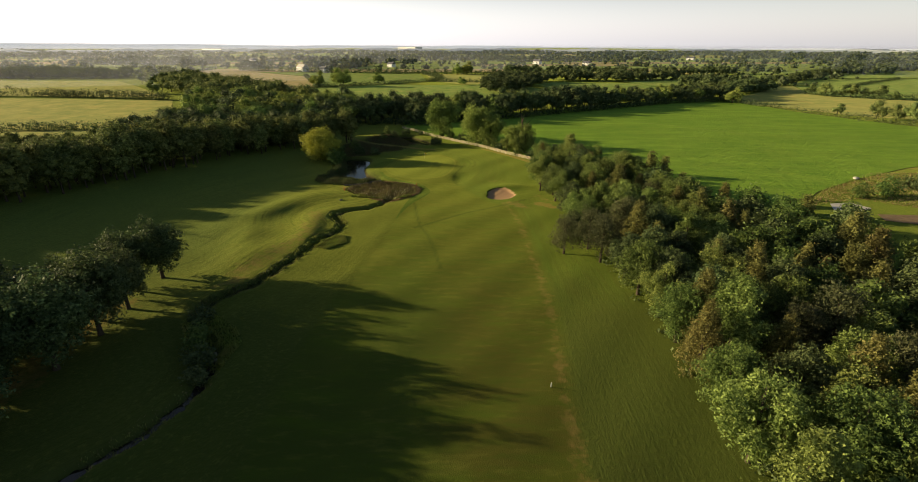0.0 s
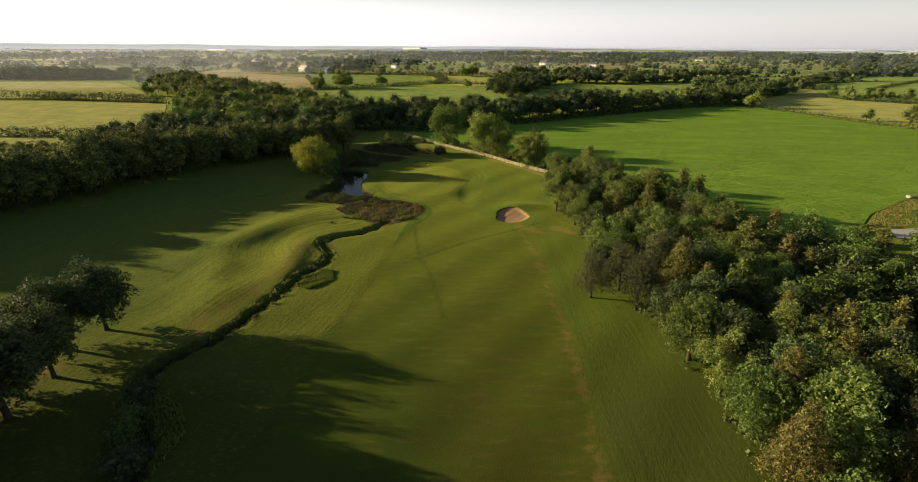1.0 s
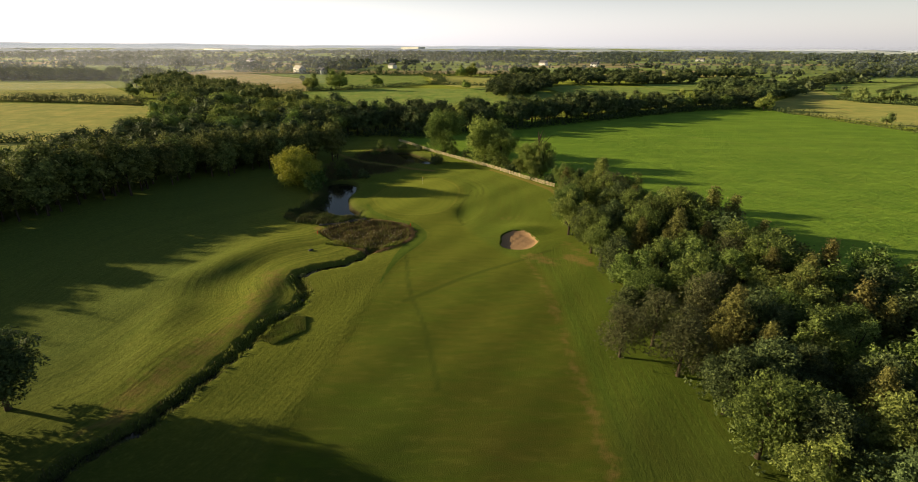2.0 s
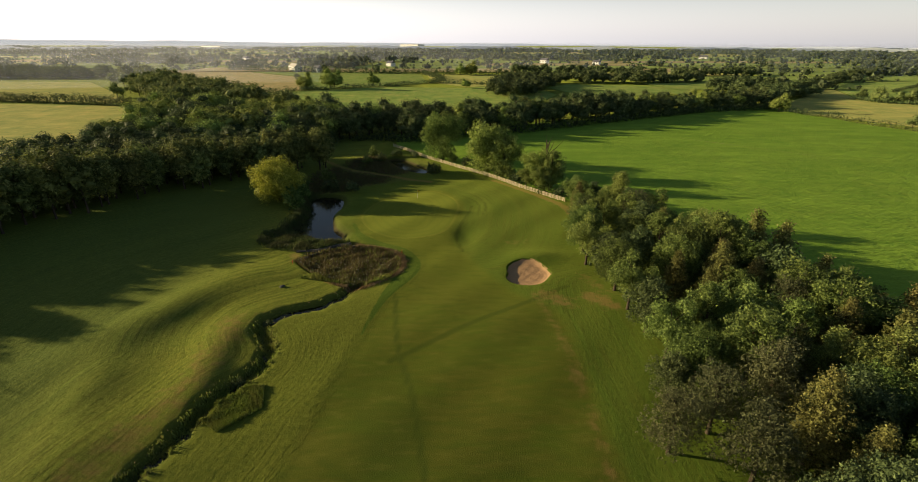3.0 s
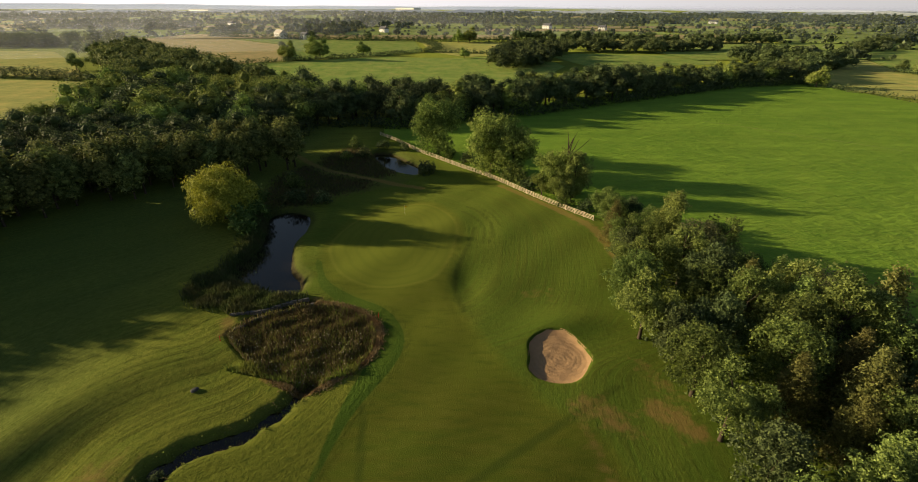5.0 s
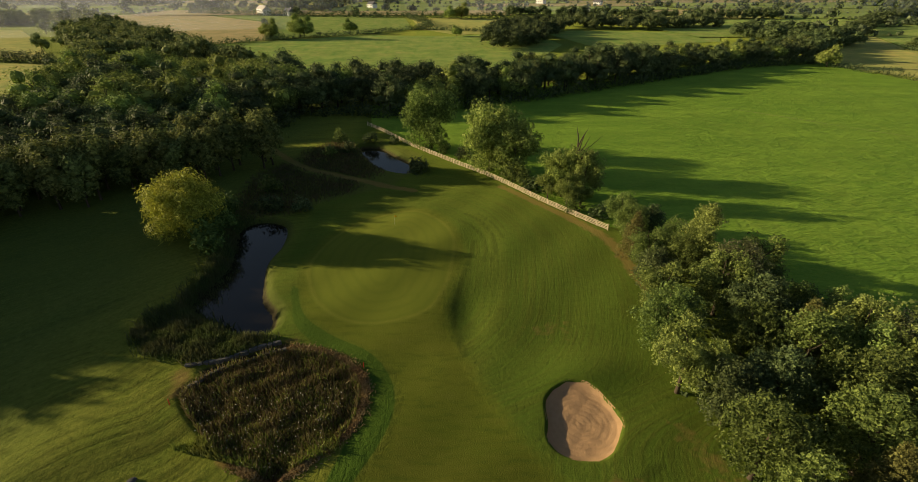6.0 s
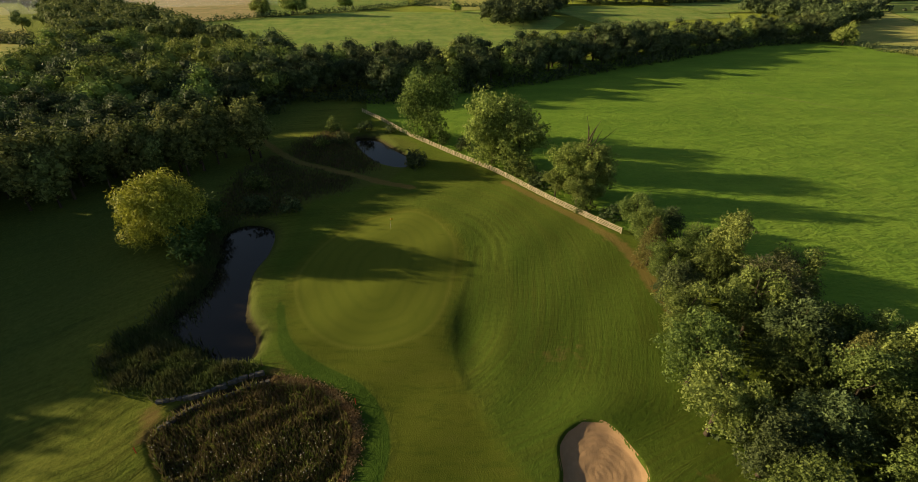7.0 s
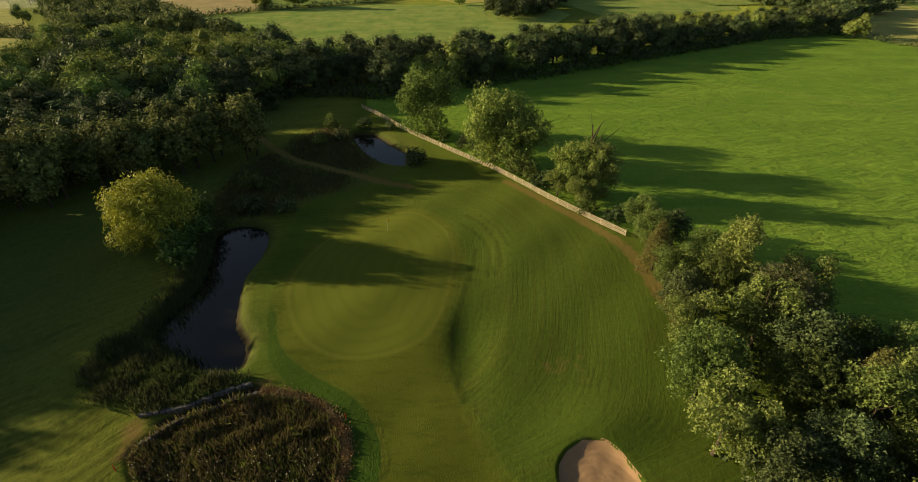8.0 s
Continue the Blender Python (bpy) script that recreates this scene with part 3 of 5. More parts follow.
def build_ground():
    gx = graded(-62, 38, 0.6, -4700, 4700)
    gy = graded(18, 215, 0.6, -600, 4700)
    # finer lines where the bunker is cut into the turf
    gx = np.sort(np.concatenate([gx[(gx < 5.2) | (gx > 17.0)], np.arange(5.3, 17.0, 0.2)]))
    gy = np.sort(np.concatenate([gy[(gy < 116.6) | (gy > 129.0)], np.arange(116.7, 129.0, 0.2)]))
    nx, ny = len(gx), len(gy)
    X, Y = np.meshgrid(gx, gy)
    x, y = X.ravel(), Y.ravel()
    verts = np.stack([x, y, height(x, y)], 1)
    i = np.arange(nx * ny).reshape(ny, nx)
    quads = np.stack([i[:-1, :-1], i[:-1, 1:], i[1:, 1:], i[1:, :-1]], -1).reshape(-1, 4)
    me = bpy.data.meshes.new("ground")
    me.from_pydata(verts.tolist(), [], quads.tolist())
    me.polygons.foreach_set("use_smooth", np.ones(len(quads), bool))
    me.materials.append(TURF)

    def store(name, values):
        me.attributes.new(name, "FLOAT", "POINT").data.foreach_set("value", np.asarray(values, np.float32))

    store("sd_fairway", np.clip(signed(x, y, FAIRWAY), -9, 9))
    store("sd_green", np.clip(signed(x, y, GREEN), -9, 9))
    sf = signed(x, y, FAIRWAY)
    band = np.maximum(-sf, sf - np.interp(y, (98, 112, 120, 127, 134, 142), (-0.2, 1.2, 3.0, 3.7, 2.4, 1.0)))
    band = np.where((x < -4) & (y > 95), band, 9.0) + 9 * step01(y, 146, 156)
    store("sd_collar", np.clip(band, -9, 9))
    wear = np.zeros(len(x))
    for line, width, amount in (
        ([(11.4, 114.8), (12.8, 104.1), (13.3, 93.9), (13.2, 85.7), (13.5, 71.5), (12.8, 56.1), (11.6, 40.6), (11.1, 28.3)], 1.15, 0.62),
        ([(26.2, 143.8), (25.8, 151.9), (24.6, 162.1), (17.7, 173.5), (9, 185.8)], 1.05, 1.7),
        (PATH, 0.9, 1.9),
        ([(13, 114.8), (15.5, 112)], 2.0, 1.0), ([(20, 114), (22.4, 111)], 1.7, 1.3), ([(22.8, 114.3), (20.8, 120.4)], 2.2, 0.6), ([(9.4, 136.7), (12.5, 138.2)], 2.2, 0.55),
        ([(-51.1, 63.3), (-50.8, 46.7), (-49.6, 38.5)], 3.0, 1.0),
        ([(-37.5, 70), (-35, 78), (-33, 86), (-31.2, 93), (-31.5, 101), (-32.5, 106)], 2.6, 0.75),
        ([(-30.7, 127), (-31.8, 130.1)], 1.2, 1.2), ([(-21.5, 134.2), (-20.3, 135)], 0.9, 0.9),
        ([(91.6, 124.4), (104.3, 130.6), (121.3, 142.8), (146.9, 155)], 4.0, 1.0), ([(125.9, 152.9), (158, 168.5)], 8.0, 0.6),
    ):
        d = line_distance(x, y, smooth_line(line, 3))
        wear = np.maximum(wear, amount * np.exp(-(d / width) ** 2))
    wear = np.maximum(wear, 1.6 * np.exp(-((signed(x, y, REEDBED) - 0.45) / 0.55) ** 2) * (x > -23))
    store("wear", wear)
    drain_shade = np.zeros(len(x))
    # the third line paints the dark of the hollow beside the green
    for line, width in (([(-9.3, 96.9), (0.5, 105.3), (12.5, 114.3), (16.6, 117.3)], 0.6), ([(-10.9, 114.3), (-8.9, 100.7), (-6, 90.4), (-3.1, 75.5)], 0.45), ([(2.1, 161.1), (0.8, 153.4), (-0.8, 146.4), (-1.7, 140.5), (-0.2, 132.6)], 0.5)):
        drain_shade = np.maximum(drain_shade, np.exp(-(line_distance(x, y, smooth_line(line, 3)) / width) ** 2))
    # ridges left by the mower where it turns on the hump behind the green
    for line, width, amount in (([(0.8, 171.6), (3.6, 168), (5.4, 162.5), (5.5, 159), (4.6, 154.5)], 0.45, 0.95), ([(0, 168.5), (2.6, 165), (3.9, 160.5), (3.4, 154)], 0.5, 0.85), ([(3.2, 171.5), (5.8, 167), (7, 161.5)], 0.4, 0.8)):
        drain_shade = np.maximum(drain_shade, amount * np.exp(-(line_distance(x, y, smooth_line(line, 2)) / width) ** 2))
    store("drain_shade", drain_shade)
    mow = np.where(x > -8, 40 + x - np.interp(y, (0, 61, 92, 114, 143), (11.5, 14, 14.5, 14.5, 20)), line_distance(x, y, DITCH))
    blend = step01(y, 118, 130) * step01(x, -9, -5)
    mow = mow * (1 - blend) + np.abs(signed(x, y, GREEN)) * blend
    store("mow", mow)
    bank = np.interp(y, [p[1] for p in DITCH if p[1] > 20], [p[0] for p in DITCH if p[1] > 20])
    store("verge", step01(x - bank, 0.2, 1.2) * (1 - step01(x, -9, -7)) * (1 - step01(y, 110, 120)))
    d = line_distance(x, y, DITCH)
    lush = np.maximum(np.exp(-(d / 1.5) ** 2), 1.1 * (1 - step01(signed(x, y, REEDBED), -0.3, 0.2)))
    sp = np.minimum(signed(x, y, POND), signed(x, y, POND_BACK))
    lush = np.maximum(lush, 1 - step01(sp, 0.3, 2.2))
    back = signed(x, y, [(-42.2, 171.7), (-32.7, 171.7), (-25.4, 180.4), (-14.8, 186.9), (-10.6, 195.6), (-9.6, 208.8), (-21.4, 219.9), (-36.3, 213.2), (-46.8, 202.2)])
    lush = np.maximum(lush, 0.9 * (1 - step01(back, -1, 1.5)))
    store("lush", lush)
    mud = np.maximum(1 - step01(d, 0.2, 0.7), 1 - step01(sp, -0.2, 0.6))
    mud = np.maximum(mud, 1 - step01(line_distance(x, y, CHANNEL), 0.3, 0.9))
    store("mud", mud)
    tagged(new("ground", me), "rolling mown golf turf and farmland reaching the horizon", "ground", kind="structure")


build_ground()


def sheet(name, outline, material, label, lift=0.12, category="field", step=18.0):
    """A field: a thin sheet of its own crop, laid on the land."""
    bm = bmesh.new()
    bm.faces.new([bm.verts.new((px, py, 0)) for px, py in outline])
    lo, hi = np.min(outline, 0), np.max(outline, 0)
    for axis, a, b in ((1, lo[1], min(hi[1], 520.0)), (0, max(lo[0], -260.0), min(hi[0], 260.0))):
        v = math.ceil(a / step) * step
        while v < b:
            co, no = [0, 0, 0], [0, 0, 0]
            co[axis], no[axis] = v, 1
            bmesh.ops.bisect_plane(bm, geom=bm.verts[:] + bm.edges[:] + bm.faces[:], plane_co=co, plane_no=no)
            v += step
    bmesh.ops.triangulate(bm, faces=bm.faces[:])
    for v in bm.verts:
        v.co.z = z_at(v.co.x, v.co.y) + lift
    bm.normal_update()
    for f in bm.faces:
        if f.normal.z < 0:
            f.normal_flip()
    ob = new(name, mesh_of(name, bm, material))
    return tagged(ob, label, category, kind="structure")


PASTURE = [(26.6, 165.8), (17.4, 178.2), (8.7, 191.9), (0.2, 202.2), (-8, 212.6), (-13, 218.6), (-20, 229.6), (-26, 237.6), (-30, 262), (-4, 276), (15, 286), (80, 324), (135, 353), (188, 364), (204.6, 292.5), (228, 240), (265, 194), (170, 164), (145, 154), (118, 139.5), (96, 125), (83, 112), (66, 106), (52, 132.6), (41.7, 148), (31.5, 163)]
sheet("field_pasture", PASTURE, FIELD_GREEN, "lush green pasture beyond the timber fence", 0.12)
sheet("field_hay", [(-136.2, 232), (-200, 350), (-330, 362), (-700, 372), (-620, 190), (-300, 160), (-170, 170), (-130, 205)], FIELD_HAY, "yellowing hay meadow behind the tree row")
sheet("field_hay", [(-215, 366), (-330, 376), (-800, 386), (-800, 525), (-467, 520), (-342, 512), (-268, 430)], FIELD_HAY, "pale yellow meadow behind a dark hedge")
sheet("field_meadow", [(-60.8, 292.5), (-92, 350), (-158, 413), (-122, 441), (-70, 474), (0, 470), (60, 500), (70, 420), (30, 330)], FIELD_LIGHT, "light green meadow behind the wood")
sheet("field_stubble", [(-310, 724), (-182, 600), (-126, 446), (-162, 419), (-275, 553), (-390, 690)], FIELD_TAN, "tan stubble field bordered by hedges")
sheet("field_meadow", [(-300, 730), (-176, 602), (-122, 447), (-72, 480), (-32, 520), (-50, 655), (-120, 760)], FIELD_LIGHT, "light green meadow with a few single trees")
sheet("field_meadow", [(-26, 522), (4, 478), (64, 510), (120, 600), (60, 640), (-44, 655)], FIELD_HAY, "olive meadow beside a hedge")
sheet("field_hay", [(192, 338), (217.5, 298), (229, 276), (262, 268), (440, 257), (420, 330), (330, 352), (309, 361), (291, 376), (279, 383), (277, 400), (310, 470), (288, 466), (240, 405), (205, 372)], FIELD_HAY, "golden meadow behind a low hedge")
sheet("field_meadow", [(280, 385.5), (291, 378.5), (309, 363.5), (332, 354.5), (700, 330), (1000, 640), (640, 742), (550, 710), (344, 519), (312, 472), (280, 402)], FIELD_LIGHT, "pale green field crossed by a dark hedge")

sheet("field_meadow", [(90, 400), (144, 425), (180, 436), (212, 505), (160, 502), (95, 512), (72, 480)], FIELD_LIGHT, "light green meadow between belt and far wood")


def water(name, outline, level, label):
    c = outline.mean(0)
    pts = [(*(c + (p - c) * 1.06), level) for p in outline]
    bm = bmesh.new()
    f = bm.faces.new([bm.verts.new(p) for p in pts])
    bmesh.ops.triangulate(bm, faces=[f])
    bmesh.ops.recalc_face_normals(bm, faces=bm.faces)
    for f in bm.faces:
        if f.normal.z < 0:
            f.normal_flip()
    tagged(new(name, mesh_of(name, bm, WATER)), label, "pond", kind="structure")


def stream():
    """Shallow water lying in the bed of the ditch."""
    line = [p for p in DITCH if p[1] > 30]
    verts, faces = [], []
    for i, p in enumerate(line):
        d = line[min(i + 1, len(line) - 1)] - line[max(i - 1, 0)]
        d = np.array((-d[1], d[0])) / np.linalg.norm(d) * (0.75 + 0.4 * float(np.exp(-((p[1] - 109) / 4) ** 2)))
        z = z_at(p[0], p[1]) + 0.14
        verts += [(p[0] + d[0], p[1] + d[1], z), (p[0] - d[0], p[1] - d[1], z)]
        if i:
            faces.append((2 * i - 1, 2 * i + 1, 2 * i, 2 * i - 2))
    tagged(new("water_stream", mesh_from("water_stream", verts, faces, WATER)), "narrow dark water in the ditch bed", "stream", kind="structure")


stream()
water("water_1", POND, -2.9, "still dark pond reflecting the morning sky")
water("water_2", POND_BACK, -3.55, "small still pond beside the fence")


def build_bunker():
    rings, spokes = 14, 72
    u, a = np.meshgrid(np.arange(rings + 1) / rings, 2 * math.pi * np.arange(spokes) / spokes, indexing="ij")
    u, a = u.ravel(), a.ravel()
    rr = bunker_radius(a) * u ** 0.7 * 1.03
    px, py = rr * np.cos(a), rr * np.sin(a)
    wx, wy = BUNKER_AT[0] + px, BUNKER_AT[1] + py
    lie = height(wx, wy) + 0.55 * (1 - step01(bunker_distance(wx, wy), -0.5, 0.15)) - 0.02
    zz = lie - 0.44 * (1 - u ** 6) + 0.03 * np.sin(px * 3) * np.sin(py * 2.4)
    verts, faces = np.stack([px, py, zz], 1).tolist(), []
    for i in range(rings):
        for j in range(spokes):
            k = (j + 1) % spokes
            faces.append((i * spokes + j, (i + 1) * spokes + j, (i + 1) * spokes + k, i * spokes + k))
    me = mesh_from("sand_bunker", verts, faces, SAND)
    me.polygons.foreach_set("use_smooth", [True] * len(faces))
    ob = tagged(new("sand_bunker", me), "raked sand bunker sunk into the green turf", "bunker", kind="structure")
    ob.location = (BUNKER_AT[0], BUNKER_AT[1], 0)


build_bunker()


# ---- trees ----
def leaf_cloud(rng, centres, radii, count, size, up=0.15, long=0.62, droop=0.0, shell=0.6, spray=6, ruffle=0.5):
    """Leaves in small sprays that stand on and just under the surface of many clumps, as vertices and faces."""
    centres, radii = np.array(centres), np.array(radii)
    share = radii ** 2
    groups = max(1, count // spray)
    pick = rng.choice(len(centres), groups, p=share / share.sum())
    d = rng.normal(size=(groups, 3))
    d[:, 2] += up
    d /= np.linalg.norm(d, axis=1)[:, None]
    rad = radii[pick] * (rng.uniform(shell, 1.0, groups) ** 0.6 + rng.exponential(0.07, groups))
    heart = centres[pick] + d * rad[:, None] * np.array([1, 1, 0.85])
    # each spray fans out round its twig
    d = np.repeat(d, spray, 0)
    rad = np.repeat(rad, spray)
    count = len(d)
    reach = size * 1.25
    pos = np.repeat(heart, spray, 0) + rng.normal(size=(count, 3)) * reach * 0.4 + d * (rng.uniform(-0.5, 1.0, count) * reach)[:, None]
    if droop:
        pos[:, 2] -= droop * np.repeat(rng.random(groups), spray) * rad
    nrm = d * 0.75 + rng.normal(size=(count, 3)) * ruffle
    nrm[:, 2] += 0.25
    nrm /= np.linalg.norm(nrm, axis=1)[:, None]
    t = rng.normal(size=(count, 3)) + d * 0.6
    if droop:
        t[:, 2] -= 2.0 * droop
    t -= nrm * (t * nrm).sum(1)[:, None]
    t /= np.linalg.norm(t, axis=1)[:, None]
    b = np.cross(nrm, t)
    s = (size * rng.uniform(0.6, 1.35, count))[:, None]
    fold = nrm * s * 0.16
    v = np.stack([pos + t * s * 0.62, pos - t * s * 0.42 + b * s * 0.6 * long + fold, pos - t * s * 0.42 - b * s * 0.6 * long + fold], 1).reshape(-1, 3)
    return v, np.arange(count * 3).reshape(-1, 3)


def bough_cores(rng, centres, radii, inner=0.7):
    """The shaded inside of dense boughs: small uneven lumps under the leaves."""
    base = [(1, 0, 0), (-1, 0, 0), (0, 1, 0), (0, -1, 0), (0, 0, 1), (0, 0, -1)]
    octants = [(0, 2, 4), (2, 1, 4), (1, 3, 4), (3, 0, 4), (2, 0, 5), (1, 2, 5), (3, 1, 5), (0, 3, 5)]
    pts, tris, mids = [np.array(p, float) for p in base], [], {}

    def mid(a, b):
        key = (min(a, b), max(a, b))
        if key not in mids:
            m = pts[a] + pts[b]
            pts.append(m / np.linalg.norm(m))
            mids[key] = len(pts) - 1
        return mids[key]

    for a, b, c in octants:
        ab, bc, ca = mid(a, b), mid(b, c), mid(c, a)
        tris += [(a, ab, ca), (ab, b, bc), (ca, bc, c), (ab, bc, ca)]
    pts, tris = np.array(pts), np.array(tris)
    verts, faces = [], []
    for i, (c, r) in enumerate(zip(centres, radii)):
        verts.append(np.array(c) + pts * (r * inner * rng.uniform(0.8, 1.15, (len(pts), 1))) * np.array([1, 1, 0.85]))
        faces.append(tris + i * len(pts))
    return np.concatenate(verts), np.concatenate(faces)


def joined(a, b):
    """Two sets of vertices and triangles as one."""
    return np.concatenate([a[0], b[0]]), np.concatenate([a[1], b[1] + len(a[0])])


def tube(points, radii, sides=6):
    verts, faces = [], []
    for i, (p, r) in enumerate(zip(points, radii)):
        for j in range(sides):
            a = 2 * math.pi * j / sides
            verts.append((p[0] + r * math.cos(a), p[1] + r * math.sin(a), p[2]))
        if i:
            for j in range(sides):
                k = (j + 1) % sides
                faces.append(((i - 1) * sides + j, (i - 1) * sides + k, i * sides + k, i * sides + j))
    return verts, faces


def trunk_mesh(name, rng, tall, girth, limbs):
    verts, faces = [], []

    def add(points, radii, sides):
        v, f = tube(points, radii, sides)
        n = len(verts)
        verts.extend(v)
        faces.extend([tuple(i + n for i in q) for q in f])

    bend = rng.normal(size=2) * 0.04 * tall
    spine = [(bend[0] * u * u, bend[1] * u * u, tall * u) for u in (-0.04, 0.04, 0.25, 0.5, 0.75, 1.0)]
    add(spine, [girth * g for g in (1.7, 1.15, 0.9, 0.72, 0.45, 0.12)], 8)
    for c in limbs:
        u = min(max(c[2] / tall - 0.28, 0.22), 0.8)
        a = np.array((bend[0] * u * u, bend[1] * u * u, tall * u))
        e = np.array(c)
        m = (a + e) / 2 + rng.normal(size=3) * 0.25
        add([a, m, e], [girth * 0.42, girth * 0.28, girth * 0.06], 5)
    me = mesh_from(name, [tuple(map(float, v)) for v in verts], faces, BARK)
    me.polygons.foreach_set("use_smooth", [True] * len(faces))
    return me


TREES = {}


def make_tree(kind, name, label, seed, tall, wide, bare, clumps, leaves, size, material, shape="round", droop=0.0, girth=None, category="tree"):
    """One tree: a trunk with limbs and a crown of leaf clumps; bare is the height of clear stem."""
    rng = np.random.default_rng(seed)
    cz, hz = (tall + bare) / 2, (tall - bare) / 2
    centres, radii = [], []
    tips = []
    for i in range(max(7, clumps // 9)):
        d = rng.normal(size=3)
        d[2] = d[2] * 0.9 + 0.15
        tips.append(d / np.linalg.norm(d) * rng.uniform(0.75, 1.08))
    for i in range(clumps):
        if shape == "loose":
            e = tips[i % len(tips)]
            f = rng.uniform(0.45, 1.0)
            j = rng.normal(size=3) * 0.12
            centres.append(((e[0] * f + j[0]) * wide, (e[1] * f + j[1]) * wide, cz + (e[2] * f + j[2]) * hz))
            radii.append(wide * rng.uniform(0.12, 0.24))
            continue
        d = rng.normal(size=3)
        d /= np.linalg.norm(d)
        f = rng.uniform(0.2, 1.0) ** 0.6 * 0.88
        if shape == "cone":
            u = ((i + 0.5) / clumps) ** 0.8
            a = rng.uniform(0, 2 * math.pi)
            rr = wide * (1 - u) ** 0.8 * rng.uniform(0.4, 0.8)
            centres.append((rr * math.cos(a), rr * math.sin(a), bare + (tall - bare) * u * 0.95))
            radii.append(wide * (0.16 + 0.26 * (1 - u)))
            continue
        if shape == "layer":
            u = rng.random()
            a = rng.uniform(0, 2 * math.pi)
            rr = wide * (1 - 0.6 * u) * rng.uniform(0.2, 0.85)
            centres.append((rr * math.cos(a), rr * math.sin(a), bare + (tall - bare) * (0.15 + 0.8 * u)))
            radii.append(wide * rng.uniform(0.2, 0.36))
            continue
        if shape == "dome":
            d[2] = abs(d[2]) * 1.15 - 0.62
            d /= np.linalg.norm(d)
            f = rng.uniform(0.35, 0.8)
            centres.append((d[0] * wide * f, d[1] * wide * f, cz - 0.04 * hz + d[2] * hz * f))
            radii.append(wide * rng.uniform(0.24, 0.42))
            continue
        k = 1.0 - 0.25 * max(0.0, d[2])
        small = (34.0 / clumps) ** 0.45
        centres.append((d[0] * wide * f * k, d[1] * wide * f * k, cz + d[2] * hz * f))
        radii.append(wide * rng.uniform(0.2, 0.42) * small)
    limbs = [c for c in centres if c[2] > bare][: 7]
    ob = thing(name, label, category)
    far = size > 0.45 and not droop
    v, q = leaf_cloud(rng, centres, radii, leaves, size, 0.25, 0.62 if not droop else 0.3, droop, spray=3 if far else 6, ruffle=0.3 if far else 0.5)
    if far:
        v, q = joined((v, q), bough_cores(rng, centres, radii))
    child("trunk", trunk_mesh("trunk", rng, tall * (0.72 if far else 0.86), girth or 0.02 * tall + 0.04, limbs), ob)
    child("crown", mesh_from("crown", v.tolist(), q.tolist(), material), ob)
    TREES[kind] = [ob, None]


def plant(kind, px, py, scale=1.0, turn=None, group="", rng=random, squash=1.0, label=""):
    entry = TREES[kind]
    turn = rng.uniform(0, 360) if turn is None else turn
    m = pose(px, py, z_at(px, py) - 0.05, 0, 0, turn) @ Matrix.Diagonal((scale, scale, scale * squash, 1))
    if entry[1] is None:
        made = entry[0]
        made.matrix_basis = m
        entry[1] = (scale, squash)
    else:
        # the first tree's own scale comes with each copy, so it is taken out again
        s0, q0 = entry[1]
        made = copy_thing(entry[0], m @ Matrix.Diagonal((1 / s0, 1 / s0, 1 / (s0 * q0), 1)))
    tagged(made, label, "", group)
    return made


# parkland and copse trees
make_tree("oak_a", "oak_tree", "rounded green broadleaf tree with dense crown", 1, 9.6, 4.0, 0.9, 120, 12600, 0.225, LEAF_OAK)
make_tree("oak_b", "oak_tree", "bright green broadleaf tree with clumped foliage", 2, 9.0, 3.9, 0.7, 120, 12600, 0.225, LEAF_BRIGHT, "loose")
make_tree("ash_a", "ash_tree", "tall loose ash tree with mid green leaves", 3, 10.6, 3.6, 1.0, 110, 11800, 0.235, LEAF_BRIGHT, "loose")
make_tree("dark_a", "broadleaf_tree", "dark green broadleaf tree with dense crown", 4, 9.0, 3.7, 0.6, 110, 11800, 0.225, LEAF_DARK)
make_tree("olive_a", "larch_tree", "olive brown larch with feathery crown", 5, 10.0, 3.2, 0.6, 90, 10500, 0.2, LEAF_OLIVE, "cone")
make_tree("pine_a", "pine_tree", "grey-green pine with layered crown", 6, 9.0, 4.0, 1.2, 80, 10000, 0.19, LEAF_PINE, "layer")
make_tree("oak_c", "oak_tree", "rounded green broadleaf tree in the copse", 19, 9.6, 4.0, 0.6, 100, 3600, 0.42, LEAF_OAK)
make_tree("dark_c", "broadleaf_tree", "dark green broadleaf tree in the copse", 20, 9.0, 3.8, 0.5, 100, 3600, 0.42, LEAF_DARK)
make_tree("olive_c", "larch_tree", "olive brown larch deep in the copse", 22, 10.0, 3.3, 0.6, 80, 4200, 0.33, LEAF_OLIVE, "cone")
make_tree("shrub_a", "shrub", "low green shrub on rough grass", 7, 2.6, 1.8, 0.1, 12, 900, 0.34, LEAF_OAK, category="shrub", girth=0.05)
make_tree("shrub_b", "shrub", "low dark shrub beside water", 8, 1.7, 1.5, 0.05, 10, 700, 0.3, LEAF_DARK, category="shrub", girth=0.04)
make_tree("willow", "willow_tree", "yellow-green willow with drooping dome crown", 9, 10.2, 7.0, 0.3, 150, 26000, 0.46, LEAF_WILLOW, droop=0.5, girth=0.4)
